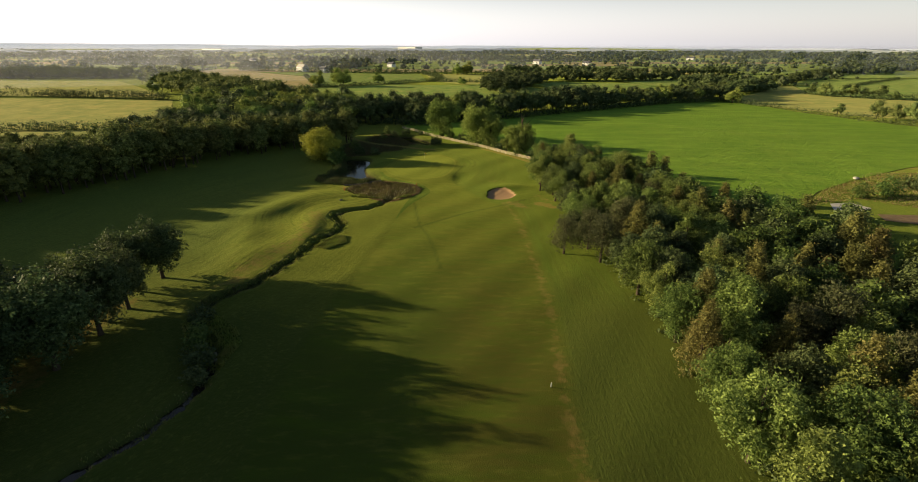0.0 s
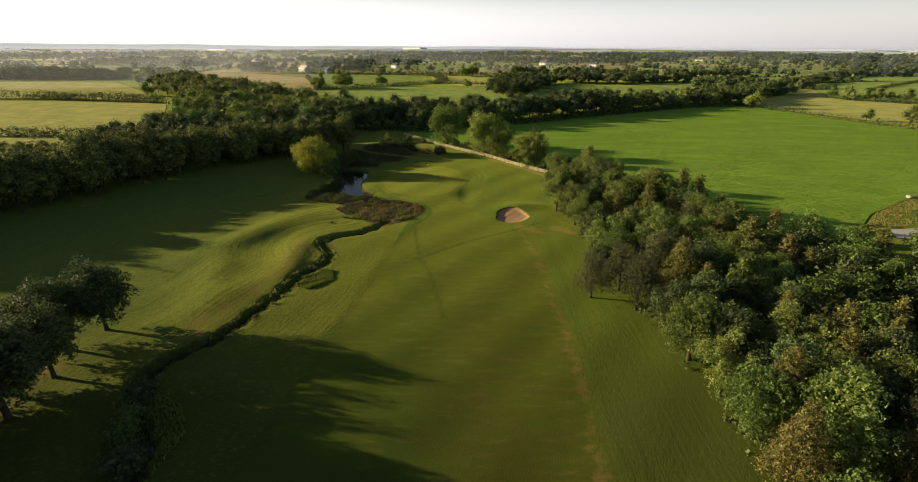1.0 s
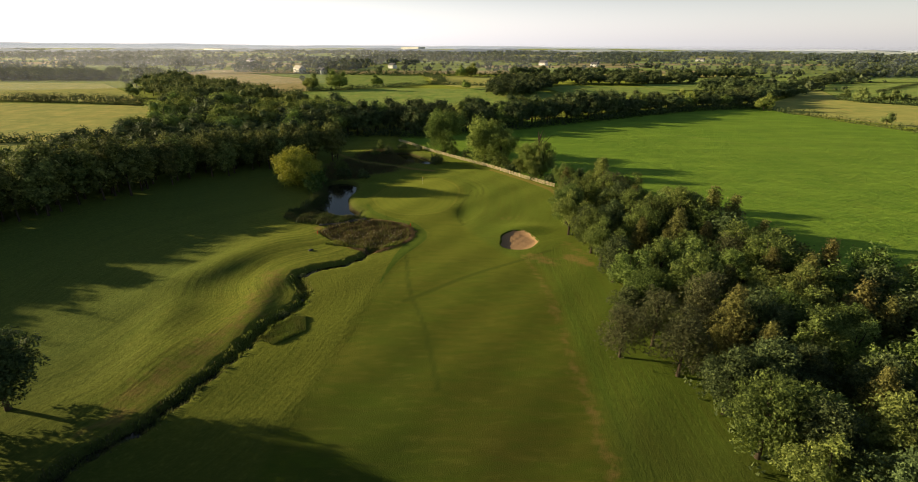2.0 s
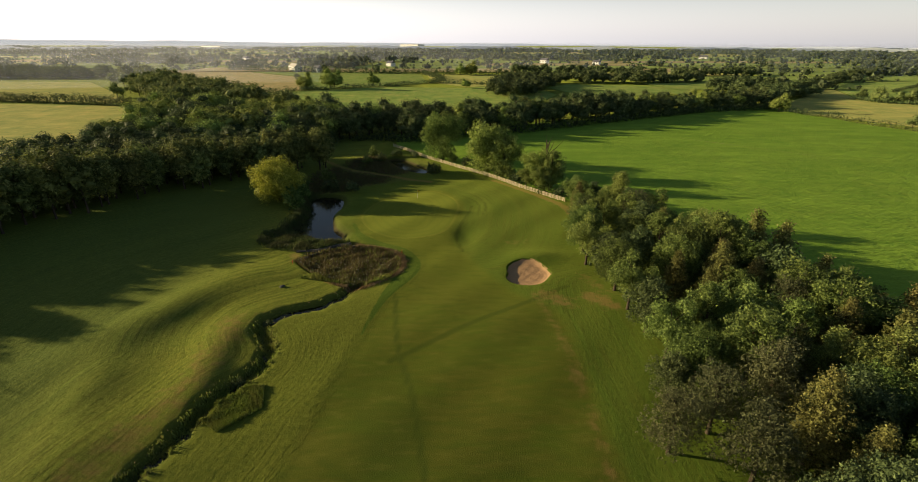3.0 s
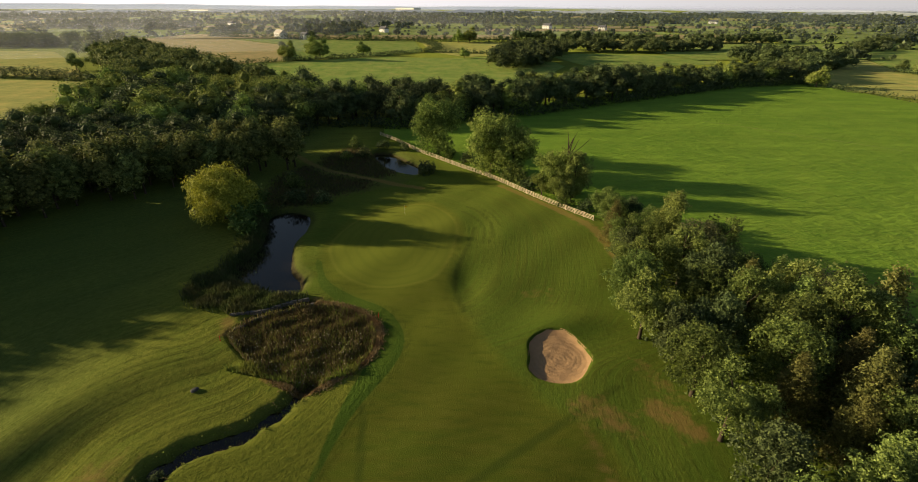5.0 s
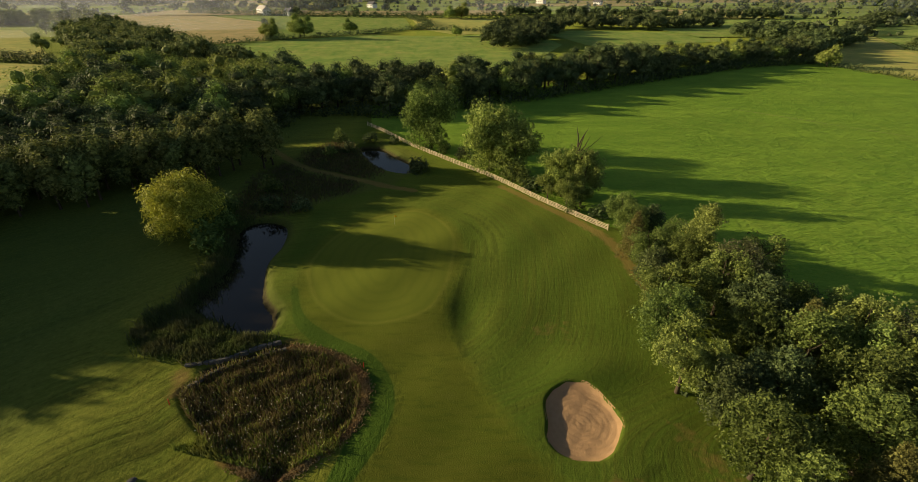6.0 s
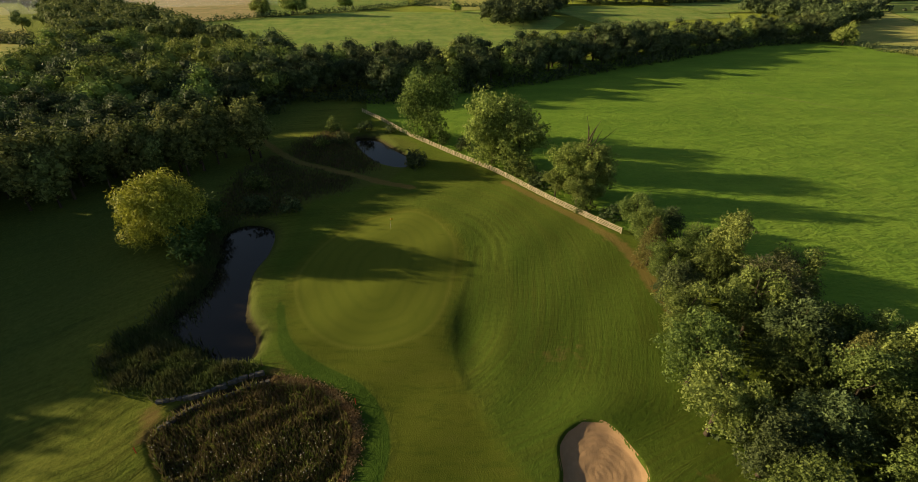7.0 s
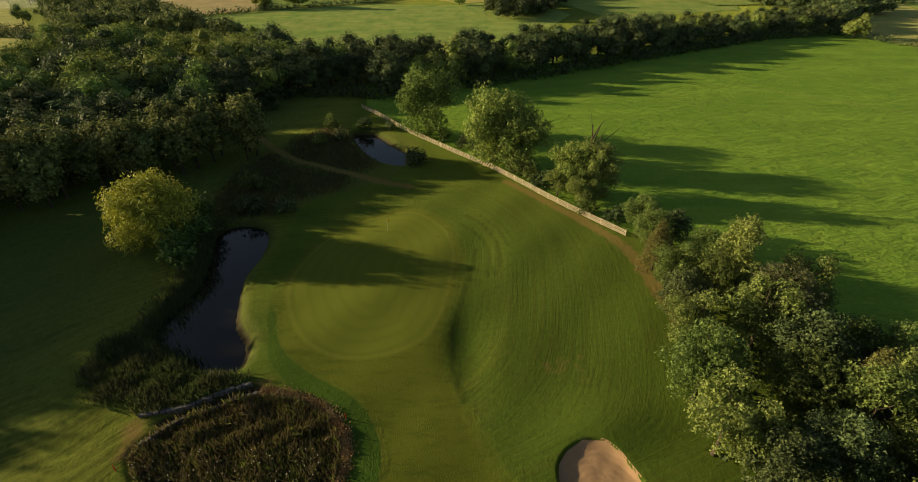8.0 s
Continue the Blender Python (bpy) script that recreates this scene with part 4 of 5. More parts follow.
# dark leaves chosen because these crowns show their shaded side
make_tree("park_a", "oak_tree", "round dark broadleaf tree beside the winding ditch", 10, 10.8, 4.5, 1.3, 120, 15000, 0.29, LEAF_DARK)
make_tree("tall_a", "ash_tree", "tall leafy ash tree standing behind the timber fence", 16, 16.2, 6.6, -0.6, 230, 19000, 0.42, LEAF_WOOD, "loose")
# trees of the rows and woods further off
make_tree("wood_a", "woodland_tree", "full green woodland tree in a belt", 11, 15.0, 7.2, -0.6, 34, 5400, 0.54, LEAF_WOOD, "dome")
make_tree("wood_b", "woodland_tree", "light green woodland tree with broad crown", 12, 14.5, 7.6, -0.6, 34, 5400, 0.54, LEAF_WOOD, "dome")
make_tree("wood_c", "woodland_tree", "dark green woodland tree with rounded crown", 13, 16.0, 6.2, -0.6, 32, 5000, 0.52, LEAF_DARK, "dome")
make_tree("wood_d", "woodland_tree", "round green woodland tree far across the course", 17, 13.5, 7.0, 0.0, 24, 1800, 0.66, LEAF_WOOD_FAR, "dome")
make_tree("row_a", "alder_tree", "dark alder in a planted belt", 14, 12.4, 3.7, 2.2, 34, 2500, 0.5, LEAF_ROW, girth=0.2)
make_tree("row_b", "alder_tree", "green alder in a planted belt", 15, 11.8, 3.7, 2.2, 34, 2500, 0.5, LEAF_ROW, girth=0.2)


def scatter(poly, spacing, seed, jitter=0.34):
    rng = np.random.default_rng(seed)
    p = np.array(poly, float)
    xs = np.arange(p[:, 0].min(), p[:, 0].max(), spacing)
    ys = np.arange(p[:, 1].min(), p[:, 1].max(), spacing * 0.87)
    out = []
    for j, yy in enumerate(ys):
        for xx in xs:
            out.append((xx + (j % 2) * spacing / 2 + rng.normal() * spacing * jitter * 0.6, yy + rng.normal() * spacing * jitter * 0.6))
    out = np.array(out)
    return out[inside(out[:, 0], out[:, 1], p)], rng


COPSE = [(29.1, 20), (29.4, 44.7), (29.6, 57.1), (29.7, 67.4), (28.7, 77.6), (28.9, 93.9), (30.5, 106.1), (29.6, 118.3), (28.1, 128.5), (29.3, 140.7), (32.5, 148.9), (32.6, 159), (37.7, 150.9), (48, 133.6), (55, 114.3), (62, 98), (71.9, 81.7), (79.6, 61.3), (80.3, 20)]
pts, rng = scatter(COPSE, 5.5, 21)
for px, py in pts:
    if px < 29.6:
        continue
    kind = rng.choice(["oak_a", "oak_b", "ash_a", "dark_a", "olive_a", "pine_a"], p=[0.22, 0.22, 0.14, 0.12, 0.21, 0.09])
    if px > 47 or py < 26:
        kind = rng.choice(["oak_c", "dark_c", "olive_c"], p=[0.48, 0.22, 0.3])
    k = rng.uniform(0.78, 1.12)
    plant(str(kind), float(px), float(py), float(k), float(rng.uniform(0, 360)), "trees in the copse")
# the copse's edge along the fairway, from the near end to the fence
EDGE = ((26, 20, "oak_b", 1.0), (25.6, 26.5, "ash_a", 0.95), (26.6, 33.5, "oak_b", 1.05), (27.6, 40, "oak_a", 0.9), (28, 47, "olive_a", 0.95), (28, 53, "oak_a", 0.9), (28.2, 59.5, "oak_b", 0.85),
                        (27.6, 66, "oak_a", 1.0), (27.4, 72, "dark_a", 0.9), (19.5, 82.3, "pine_a", 0.8), (25.2, 78.4, "pine_a", 0.95), (24.6, 85, "pine_a", 0.9), (22.4, 90, "dark_a", 0.72), (26, 92, "oak_a", 0.9), (25.4, 98, "oak_b", 0.9), (25, 104, "dark_a", 0.95),
                        (24.4, 110, "oak_b", 0.95), (24.2, 116, "oak_a", 1.0), (24.6, 122, "dark_a", 0.9), (22, 126.2, "oak_b", 0.98), (22.8, 132.4, "oak_a", 1.02), (24.4, 138.6, "oak_b", 0.9), (26, 144.5, "dark_a", 0.85), (27, 150, "oak_b", 0.8),
                        (26.8, 155.6, "olive_a", 0.8), (28, 160.5, "oak_a", 0.78), (28.2, 166, "oak_b", 0.74), (32, 162, "dark_a", 0.7), (33.4, 155, "oak_a", 0.75), (31, 148, "oak_a", 0.85))
for px, py, kind, k in EDGE:
    plant(kind, px, py, k, None, "trees in the copse")

# trees further left stand out of view, added for the shade they cast
for px, py, k in ((-49.0, 72.0, 1.0), (-52.6, 67.6, 0.96), (-48.2, 61.8, 0.92), (-47.6, 55, 1.17), (-53.6, 59.4, 0.9), (-47.6, 47.4, 1.2), (-66.5, 56, 1.4), (-64.5, 49.4, 1.4), (-62, 44.6, 1.3), (-70, 51, 1.35), (-54.2, 52.4, 1.0), (-54.6, 45.4, 1.1), (-50.2, 40.6, 1.15), (-57, 38.4, 1.15), (-52, 33, 1.15), (-59, 47, 1.05), (-46.4, 35.6, 0.95),
                  (-58, 30, 1.2), (-52, 26, 1.05), (-60, 21, 1.2), (-64, 40, 1.1), (-66, 30, 1.2), (-68, 20, 1.2), (-54, 16, 1.1)):
    plant("park_a", px, py, k, None, "trees beside the ditch")

ROW = [(-131, 67), (-114, 106), (-100, 124), (-90, 149), (-76, 172), (-61.5, 185), (-43.6, 199), (-45, 207), (-60, 200), (-72, 191), (-86, 180), (-104, 168), (-124, 172), (-140, 186), (-166, 174), (-176, 120), (-170, 67)]
ROW_FRONT = smooth_line([(-136, 40), (-131, 67), (-114, 106), (-100, 124), (-90, 149), (-76, 172), (-61.5, 185), (-43.6, 199)], 2.0)
pts, rng = scatter(ROW, 5.0, 22)
deep = line_distance(pts[:, 0], pts[:, 1], ROW_FRONT)
for (px, py), d in zip(pts, deep):
    # the two rows along the mown grass stand tallest
    k = (1.1 if py < 138 else 1.18 if py < 158 else 1.0) if d < 13 else 0.86 if d < 20 else 0.62
    plant(str(rng.choice(["row_a", "row_b"])), float(px), float(py), float(rng.uniform(0.86, 1.12)) * k, float(rng.uniform(0, 360)), "trees in the planted belt")
# trees added behind the belt to throw shade and fill the dark gap
pts, rng = scatter([(-104, 172), (-86, 186), (-72, 197), (-60, 206), (-62, 219), (-80, 218), (-136, 226), (-128, 178)], 8.0, 67)
for px, py in pts:
    plant("wood_c", float(px), float(py), float(rng.uniform(0.74, 0.92)), float(rng.uniform(0, 360)), "trees behind the planted belt")

WOOD = [(-134.7, 232), (-113.2, 226), (-87.6, 224), (-66.1, 226), (-52, 238), (-61.4, 284.2), (-70, 310), (-160, 310), (-150, 279.9)]
pts, rng = scatter(WOOD, 11.5, 23)
for px, py in pts:
    # darker kind towards the right end, in place of shade on those crowns
    kind = rng.choice(["wood_a", "wood_b", "wood_c"], p=[0.42, 0.38, 0.2] if px < -70 else [0.15, 0.15, 0.7])
    plant(str(kind), float(px), float(py), float(rng.uniform(0.72, 1.22)), float(rng.uniform(0, 360)), "trees in the wood")


def thicket(name, outline, spacing, low, high, leaves, seed, label):
    """Low growth added to darken shaded ground between trees."""
    spots, rng = scatter(outline, spacing, seed)
    centres = [(x, y, z_at(x, y) + rng.uniform(low, high)) for x, y in spots]
    v, q = leaf_cloud(rng, centres, rng.uniform(1.6, 2.8, len(spots)), leaves, 0.75, 0.3)
    tagged(new(name, mesh_from(name, v.tolist(), q.tolist(), LEAF_DARK)), label, "shrub", kind="stuff")


thicket("thicket", [(-60, 202), (-72, 193), (-86, 182), (-104, 170), (-124, 174), (-136, 228), (-113, 222), (-88, 221), (-66, 221), (-57, 212)], 4.2, 0.6, 2.6, 26000, 66, "low growth added to darken the shaded gap behind the planted row")
BELT = [(-59.2, 245.8), (-37.9, 252.5), (-19, 249.7), (-2.1, 257.3), (25.9, 272.8), (86, 309), (140, 340), (185, 354), (210, 380), (200, 392), (165, 374), (120, 356), (70, 330), (10.1, 295.7), (-31, 275.5), (-60.3, 268.3)]
pts, rng = scatter(BELT, 8.0, 24)
for px, py in pts:
    plant(str(rng.choice(["wood_a", "wood_b", "wood_c"], p=[0.08, 0.06, 0.86])), float(px), float(py), float(rng.uniform(0.76, 1.1)) * (1.0 if px < 90 else 0.78), float(rng.uniform(0, 360)), "trees in the field-edge belt")

FAR_WOODS = (([(-162, 314), (-88, 314), (-125, 356), (-186, 418), (-290, 535), (-335, 590), (-318, 520), (-250, 436), (-188, 350)], 11.0, LEAF_WOOD_FAR, 1.0), ([(188, 356), (212, 380), (240, 405), (262, 412), (256, 424), (216, 412)], 8.5, LEAF_DARK, 0.75), ([(88, 526), (123, 518), (160, 509), (200, 528), (232, 534), (240, 562), (200, 558), (150, 548), (95, 562)], 11.0, LEAF_DARK, 0.9), ([(60, 690), (190, 640), (330, 620), (340, 650), (190, 672), (60, 725)], 13.0, LEAF_DARK, 0.8), ([(300, 484), (316, 484), (420, 596), (556, 706), (546, 722), (405, 608)], 10.0, LEAF_DARK, 0.66), ([(20, 392), (52, 404), (86, 500), (84, 532), (50, 524), (22, 450)], 10.0, LEAF_DARK, 0.85), ([(196, 474), (226, 494), (264, 432), (244, 402), (216, 424)], 10.0, LEAF_DARK, 0.8))


def grove(outline, gap, size, seed, label, material):
    """A far wood: many round crowns of leaf clumps, each turned and sized for itself."""
    spots, rng = scatter(outline, gap, seed)
    kinds = []
    for n in range(4):
        d = rng.normal(size=(20, 3))
        d[:, 2] = np.abs(d[:, 2]) * 1.15 - 0.62
        d = d / np.linalg.norm(d, axis=1)[:, None] * rng.uniform(0.5, 0.82, 20)[:, None]
        boughs, girths = d * (6.8, 6.8, 6.4) + (0, 0, 6.2), 6.8 * rng.uniform(0.24, 0.42, 20)
        v, q = joined(leaf_cloud(rng, boughs, girths, 1200, 0.85, 0.25, spray=3, ruffle=0.25), bough_cores(rng, boughs, girths))
        kinds.append(v[q.ravel()])
    verts = []
    for n, (px, py) in enumerate(spots):
        a, s = rng.uniform(0, 2 * math.pi), size * rng.uniform(0.66, 1.2)
        v = kinds[n % 4]
        verts.append(np.stack([px + s * (v[:, 0] * math.cos(a) - v[:, 1] * math.sin(a)), py + s * (v[:, 0] * math.sin(a) + v[:, 1] * math.cos(a)), z_at(px, py) + s * v[:, 2]], 1))
    v = np.concatenate(verts)
    tagged(new("far_wood", mesh_from("far_wood", v.tolist(), np.arange(len(v)).reshape(-1, 3).tolist(), material)), label, "trees", kind="stuff")


for n, (outline, gap, leaves, size) in enumerate(FAR_WOODS):
    grove(outline, gap, size, 90 + n, "round green crowns of a far wood" if n == 0 else "dark line of woodland across the fields", leaves)
for px, py, k in ((-238, 392, 0.8), (-229, 402, 0.9), (-250, 440, 0.8), (-262, 452, 0.9), (-285, 472, 0.8), (-302, 484, 0.8), (-244, 416, 0.7), (277, 398, 0.6), (280, 385, 0.8), (287, 379, 0.62), (293, 376, 0.75), (301, 374, 0.55), (308, 369, 0.75), (312, 360, 0.5), (219, 287, 0.5), (228, 270, 0.8), (232, 262, 0.7), (236, 256, 0.85)):
    plant("wood_d", px, py, k, None, "single field trees", label="single round tree standing in a hedge line")

plant("willow", -47.2, 164.5, 1.08, 0)
for px, py, kind, k in ((-7, 213.6, "tall_a", 1.02), (7.4, 196.6, "tall_a", 1.0), (12.6, 193.4, "tall_a", 0.84), (20.6, 180, "tall_a", 0.66), (24.4, 177.6, "ash_a", 0.98), (17.6, 178.6, "oak_b", 0.66), (20.6, 174.6, "oak_b", 0.72), (23.4, 175.2, "oak_b", 0.6)):
    plant(kind, px, py, k, None, "trees along the fence")

for px, py, k in ((-72, 236, 1.0), (-64, 240, 0.95), (-57, 246, 0.9), (-68, 250, 1.05), (-60, 257, 1.0), (-77, 244, 1.0), (-83, 234, 0.95), (-52, 252, 0.85)):
    plant("wood_c", px, py, k, None, "trees in the wood")


def dead_tree(px, py):
    """A bare stem with broken limbs among the leafy trees."""
    r = np.random.default_rng(33)
    ob = thing("dead_tree", "bare grey dead tree with broken limbs", "tree", at=pose(px, py, z_at(px, py)))
    limbs = [(r.normal() * 2.2, r.normal() * 2.2, r.uniform(8, 15)) for _ in range(14)]
    child("trunk", trunk_mesh("trunk", r, 13.0, 0.42, limbs[:7]), ob)
    child("limb", trunk_mesh("limb", r, 11.0, 0.36, limbs[7:]), ob)


dead_tree(23.4, 180.4)
rng = np.random.default_rng(31)
for px, py, kind, k in ((13.8, 186.4, "shrub_a", 1.2), (4.3, 199.6, "shrub_a", 1.1), (1.1, 204.4, "shrub_b", 1.4), (-3.2, 208.8, "shrub_a", 0.9), (21.7, 172.8, "shrub_a", 1.0), (25.9, 169.6, "shrub_b", 1.3), (16.1, 183.2, "shrub_b", 1.5), (11.7, 188.6, "shrub_a", 1.3),
                        (-41.5, 159, "shrub_a", 1.5), (-41.9, 164.2, "shrub_a", 1.6), (-42.2, 169.6, "shrub_a", 1.4), (-35.9, 173.9, "shrub_b", 1.5), (-30.6, 173.9, "shrub_b", 1.2),
                        (-39.1, 182.6, "shrub_a", 1.2), (-9.8, 198.4, "shrub_b", 1.2), (-8.8, 195.2, "shrub_b", 1.35), (-27.7, 209.9, "shrub_b", 1.3), (-32, 206.6, "shrub_a", 0.9), (-23.5, 218.8, "shrub_b", 1.2),
                        (-17.1, 217.6, "shrub_b", 1.0), (-32.1, 219.9, "shrub_a", 1.0), (-34.6, 55, "shrub_a", 0.85), (-33, 51.9, "shrub_a", 0.9), (-31.3, 48.4, "shrub_b", 1.1), (-36.1, 58.8, "shrub_b", 1.1), (-29.9, 45.2, "shrub_b", 0.9), (-26.6, 92.6, "shrub_b", 0.5),
                        (-27.9, 105.9, "shrub_b", 0.45), 
                        (103.9, 120.4, "shrub_a", 1.2), (112.3, 122.4, "shrub_a", 1.5), (122.9, 128.5, "shrub_b", 1.6), (133.6, 134.6, "shrub_a", 1.4), (146.5, 142.8, "shrub_a", 1.8), (86.9, 102, "shrub_a", 1.3), (126.6, 114.3, "shrub_a", 1.6), (78.7, 106.1, "shrub_a", 1.2)):
    plant(kind, px, py, k, float(rng.uniform(0, 360)), "shrubs on the course")


# ---- hedges and far country ----
def hedge(line, tall, wide, seed, material=LEAF_DARK, size=0.8, density=60, label="dark clipped field hedge"):
    rng = np.random.default_rng(seed)
    p = smooth_line(line, 2.2)
    centres, radii = [], []
    for q in p:
        centres.append((q[0] + rng.normal() * 0.4, q[1] + rng.normal() * 0.4, z_at(q[0], q[1]) + 0.4 * tall + rng.normal() * 0.15 * tall))
        radii.append(max(wide, tall * 0.6) * rng.uniform(0.6, 1.15))
    v, q = leaf_cloud(rng, centres, radii, int(len(p) * density), size * 0.8, 0.2, spray=3, ruffle=0.3)
    tagged(new("hedgerow", mesh_from("hedgerow", v.tolist(), q.tolist(), material)), label, "hedge", kind="stuff")


hedge([(188, 346), (206.7, 292.5), (229, 239.9), (267.5, 193.4)], 3.0, 2.2, 41)
hedge([(-136.4, 230), (-170.5, 230), (-225, 228), (-318.7, 236), (-444.2, 243.9)], 3.4, 2.6, 42, density=120)
hedge([(-205, 352), (-270, 366), (-340, 372), (-560, 380), (-700, 384)], 5.5, 3.6, 43, size=0.9, density=130)
hedge([(-60, 242), (-38, 249), (-19, 246.5), (-2, 254), (26, 269.5), (86, 305.5), (140, 336.5), (186, 350)], 4.2, 2.4, 51, size=0.9, density=110, label="dark scrub along the foot of the tree belt")
hedge([(-136, 228), (-113, 222.5), (-88, 221), (-66, 223), (-52, 236)], 4.0, 2.4, 52, size=0.9, density=110, label="dark scrub along the foot of the wood")
hedge([(-158, 416), (-122, 443), (-72, 477), (-30, 518), (30, 500), (66, 500)], 2.4, 2.2, 45, size=1.1)
hedge([(-180, 600), (-124, 446)], 2.4, 2.0, 46, size=1.1)
hedge([(-28, 520), (-20, 560), (-46, 655)], 4.0, 3.0, 47, size=1.1)
hedge([(276, 400), (279, 384), (291, 377), (309, 362), (340, 352)], 3.5, 3.0, 48, size=1.0, density=90)
hedge([(342.3, 448.7), (410, 505.5), (489, 567)], 1.6, 1.3, 49, size=0.9)
hedge([(-310, 726), (-180, 680), (-50, 656), (60, 640)], 5.0, 4.0, 50, size=1.4)

for px, py, k in ((-126, 451, 1.0), (-108, 462, 1.2), (-104, 458, 1.1), (-78, 492, 0.8), (3, 468, 0.6), (-2, 636, 1.0), (10, 640, 1.2), (186, 340, 0.8), (246.7, 234, 0.8), (254.5, 221.9, 1.1), (262.5, 211, 1.2), (100, 360, 0.6)):
    plant("wood_a", px, py, k, None, "single field trees", label="single round tree standing in a hedge line")


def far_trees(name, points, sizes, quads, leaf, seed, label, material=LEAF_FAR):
    rng = np.random.default_rng(seed)
    n = len(points)
    pts = np.repeat(np.array(points), quads, 0)
    sz = np.repeat(np.array(sizes), quads)
    d = rng.normal(size=(n * quads, 3))
    d /= np.linalg.norm(d, axis=1)[:, None]
    rr = rng.uniform(0.45, 1.0, n * quads)
    ground = np.repeat(height(np.array(points)[:, 0], np.array(points)[:, 1]), quads)
    pos = np.stack([pts[:, 0] + d[:, 0] * rr * sz * 0.62, pts[:, 1] + d[:, 1] * rr * sz * 0.62, ground + np.maximum(0.2, sz * 0.5 + d[:, 2] * rr * sz * 0.48)], 1)
    nrm = d + rng.normal(size=d.shape) * 0.3
    nrm /= np.linalg.norm(nrm, axis=1)[:, None]
    t = rng.normal(size=d.shape)
    t -= nrm * (t * nrm).sum(1)[:, None]
    t /= np.linalg.norm(t, axis=1)[:, None]
    b = np.cross(nrm, t)
    s = (leaf * sz * rng.uniform(0.7, 1.3, n * quads))[:, None]
    v = np.stack([pos + t * s * 1.2, pos - t * s * 0.8 + b * s, pos - t * s * 0.8 - b * s], 1).reshape(-1, 3)
    tagged(new(name, mesh_from(name, v.tolist(), np.arange(len(v)).reshape(-1, 3).tolist(), material)), label, "trees", kind="stuff")


def far_country():
    rng = np.random.default_rng(77)
    manual = [[(-827.1, 102), (-800, 530), (-470, 530), (-330, 740), (-60, 660), (70, 650), (130, 600), (240, 420), (300, 440), (620, 710), (1010, 650), (827.1, 102)]]
    near_pts, near_size, far_pts, far_size = [], [], [], []
    wood_pts, wood_size = [], []
    fields = {0: ([], []), 1: ([], []), 2: ([], [])}
    y0 = 380.0
    while y0 < 2650:
        dy = 50 + y0 * 0.055
        x0 = -y0 * 1.15 - 200
        while x0 < y0 * 1.15 + 200:
            dx = rng.uniform(110, 230) * (1 + y0 / 2500)
            c = np.array([[x0, y0], [x0 + dx, y0], [x0 + dx, y0 + dy], [x0, y0 + dy]]) + rng.normal(size=(4, 2)) * 6
            turn = 0.1 * math.sin(x0 * 0.002 + y0 * 0.001)
            c[:, 1] += (c[:, 0]) * turn
            mid = c.mean(0)
            clear = not inside(np.array([mid[0]]), np.array([mid[1]]), manual[0])[0]
            if clear:
                wood = rng.random() < (0.22 if y0 < 1100 else 0.42)
                if not wood:
                    vs, fs = fields[int(rng.choice([0, 1, 2], p=[0.58, 0.27, 0.15]))]
                    n = len(vs)
                    for q in mid + (c - mid) * 0.97:
                        vs.append((q[0], q[1], float(z_at(q[0], q[1])) + 0.3 + y0 * 0.0006))
                    fs.append((n, n + 1, n + 2, n + 3))
                else:
                    m = int(dx * dy / (160 + y0 * 0.35))
                    for _ in range(min(m, 90)):
                        u, w = rng.random(2)
                        q = (c[0] * (1 - u) + c[1] * u) * (1 - w) + (c[3] * (1 - u) + c[2] * u) * w
                        (near_pts if y0 < 1100 else far_pts).append(q)
                        (near_size if y0 < 1100 else far_size).append(rng.uniform(7, 13.1))
                for a, b in ((c[0], c[1]), (c[0], c[3])):
                    m = int(np.linalg.norm(b - a) / (6.5 + y0 * 0.004))
                    dense = rng.uniform(0.6, 1.0) if y0 < 1100 else rng.uniform(0.85, 1.0)
                    for j in range(m):
                        if rng.random() < dense:
                            q = a + (b - a) * (j + rng.random()) / m
                            (near_pts if y0 < 1100 else far_pts).append(q)
                            (near_size if y0 < 1100 else far_size).append(rng.choice([2.6, 4.4, 8.5], p=[0.4, 0.34, 0.26]) * rng.uniform(0.8, 1.3))
            x0 += dx
        y0 += dy

    def keep(p, s):
        p, s = np.array(p), np.array(s)
        k = ~inside(p[:, 0], p[:, 1], manual[0])
        return p[k], s[k]

    # a wood behind the hay meadows
    for poly, gap in (([(-900, 530), (-470, 546), (-378, 548), (-350, 600), (-480, 640), (-900, 660)], 12.0),):
        q, _ = scatter(poly, gap, 80)
        wood_pts.extend(q.tolist())
        wood_size.extend((11 * rng.uniform(0.62, 1.2, len(q))).tolist())
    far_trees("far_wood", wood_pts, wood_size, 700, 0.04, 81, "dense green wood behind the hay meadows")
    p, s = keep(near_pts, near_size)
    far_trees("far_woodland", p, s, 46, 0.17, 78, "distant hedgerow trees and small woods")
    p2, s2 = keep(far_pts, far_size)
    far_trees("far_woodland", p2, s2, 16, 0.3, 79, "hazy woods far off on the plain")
    for i, (vs, fs) in fields.items():
        if fs:
            mat = (FIELD_LIGHT, FIELD_HAY, FIELD_TAN)[i]
            lab = ("distant pale green fields", "distant yellow hay fields", "distant tan stubble fields")[i]
            tagged(new("far_field", mesh_from("far_field", vs, fs, mat)), lab, "field", kind="stuff")
    return len(p), len(p2)


far_country()


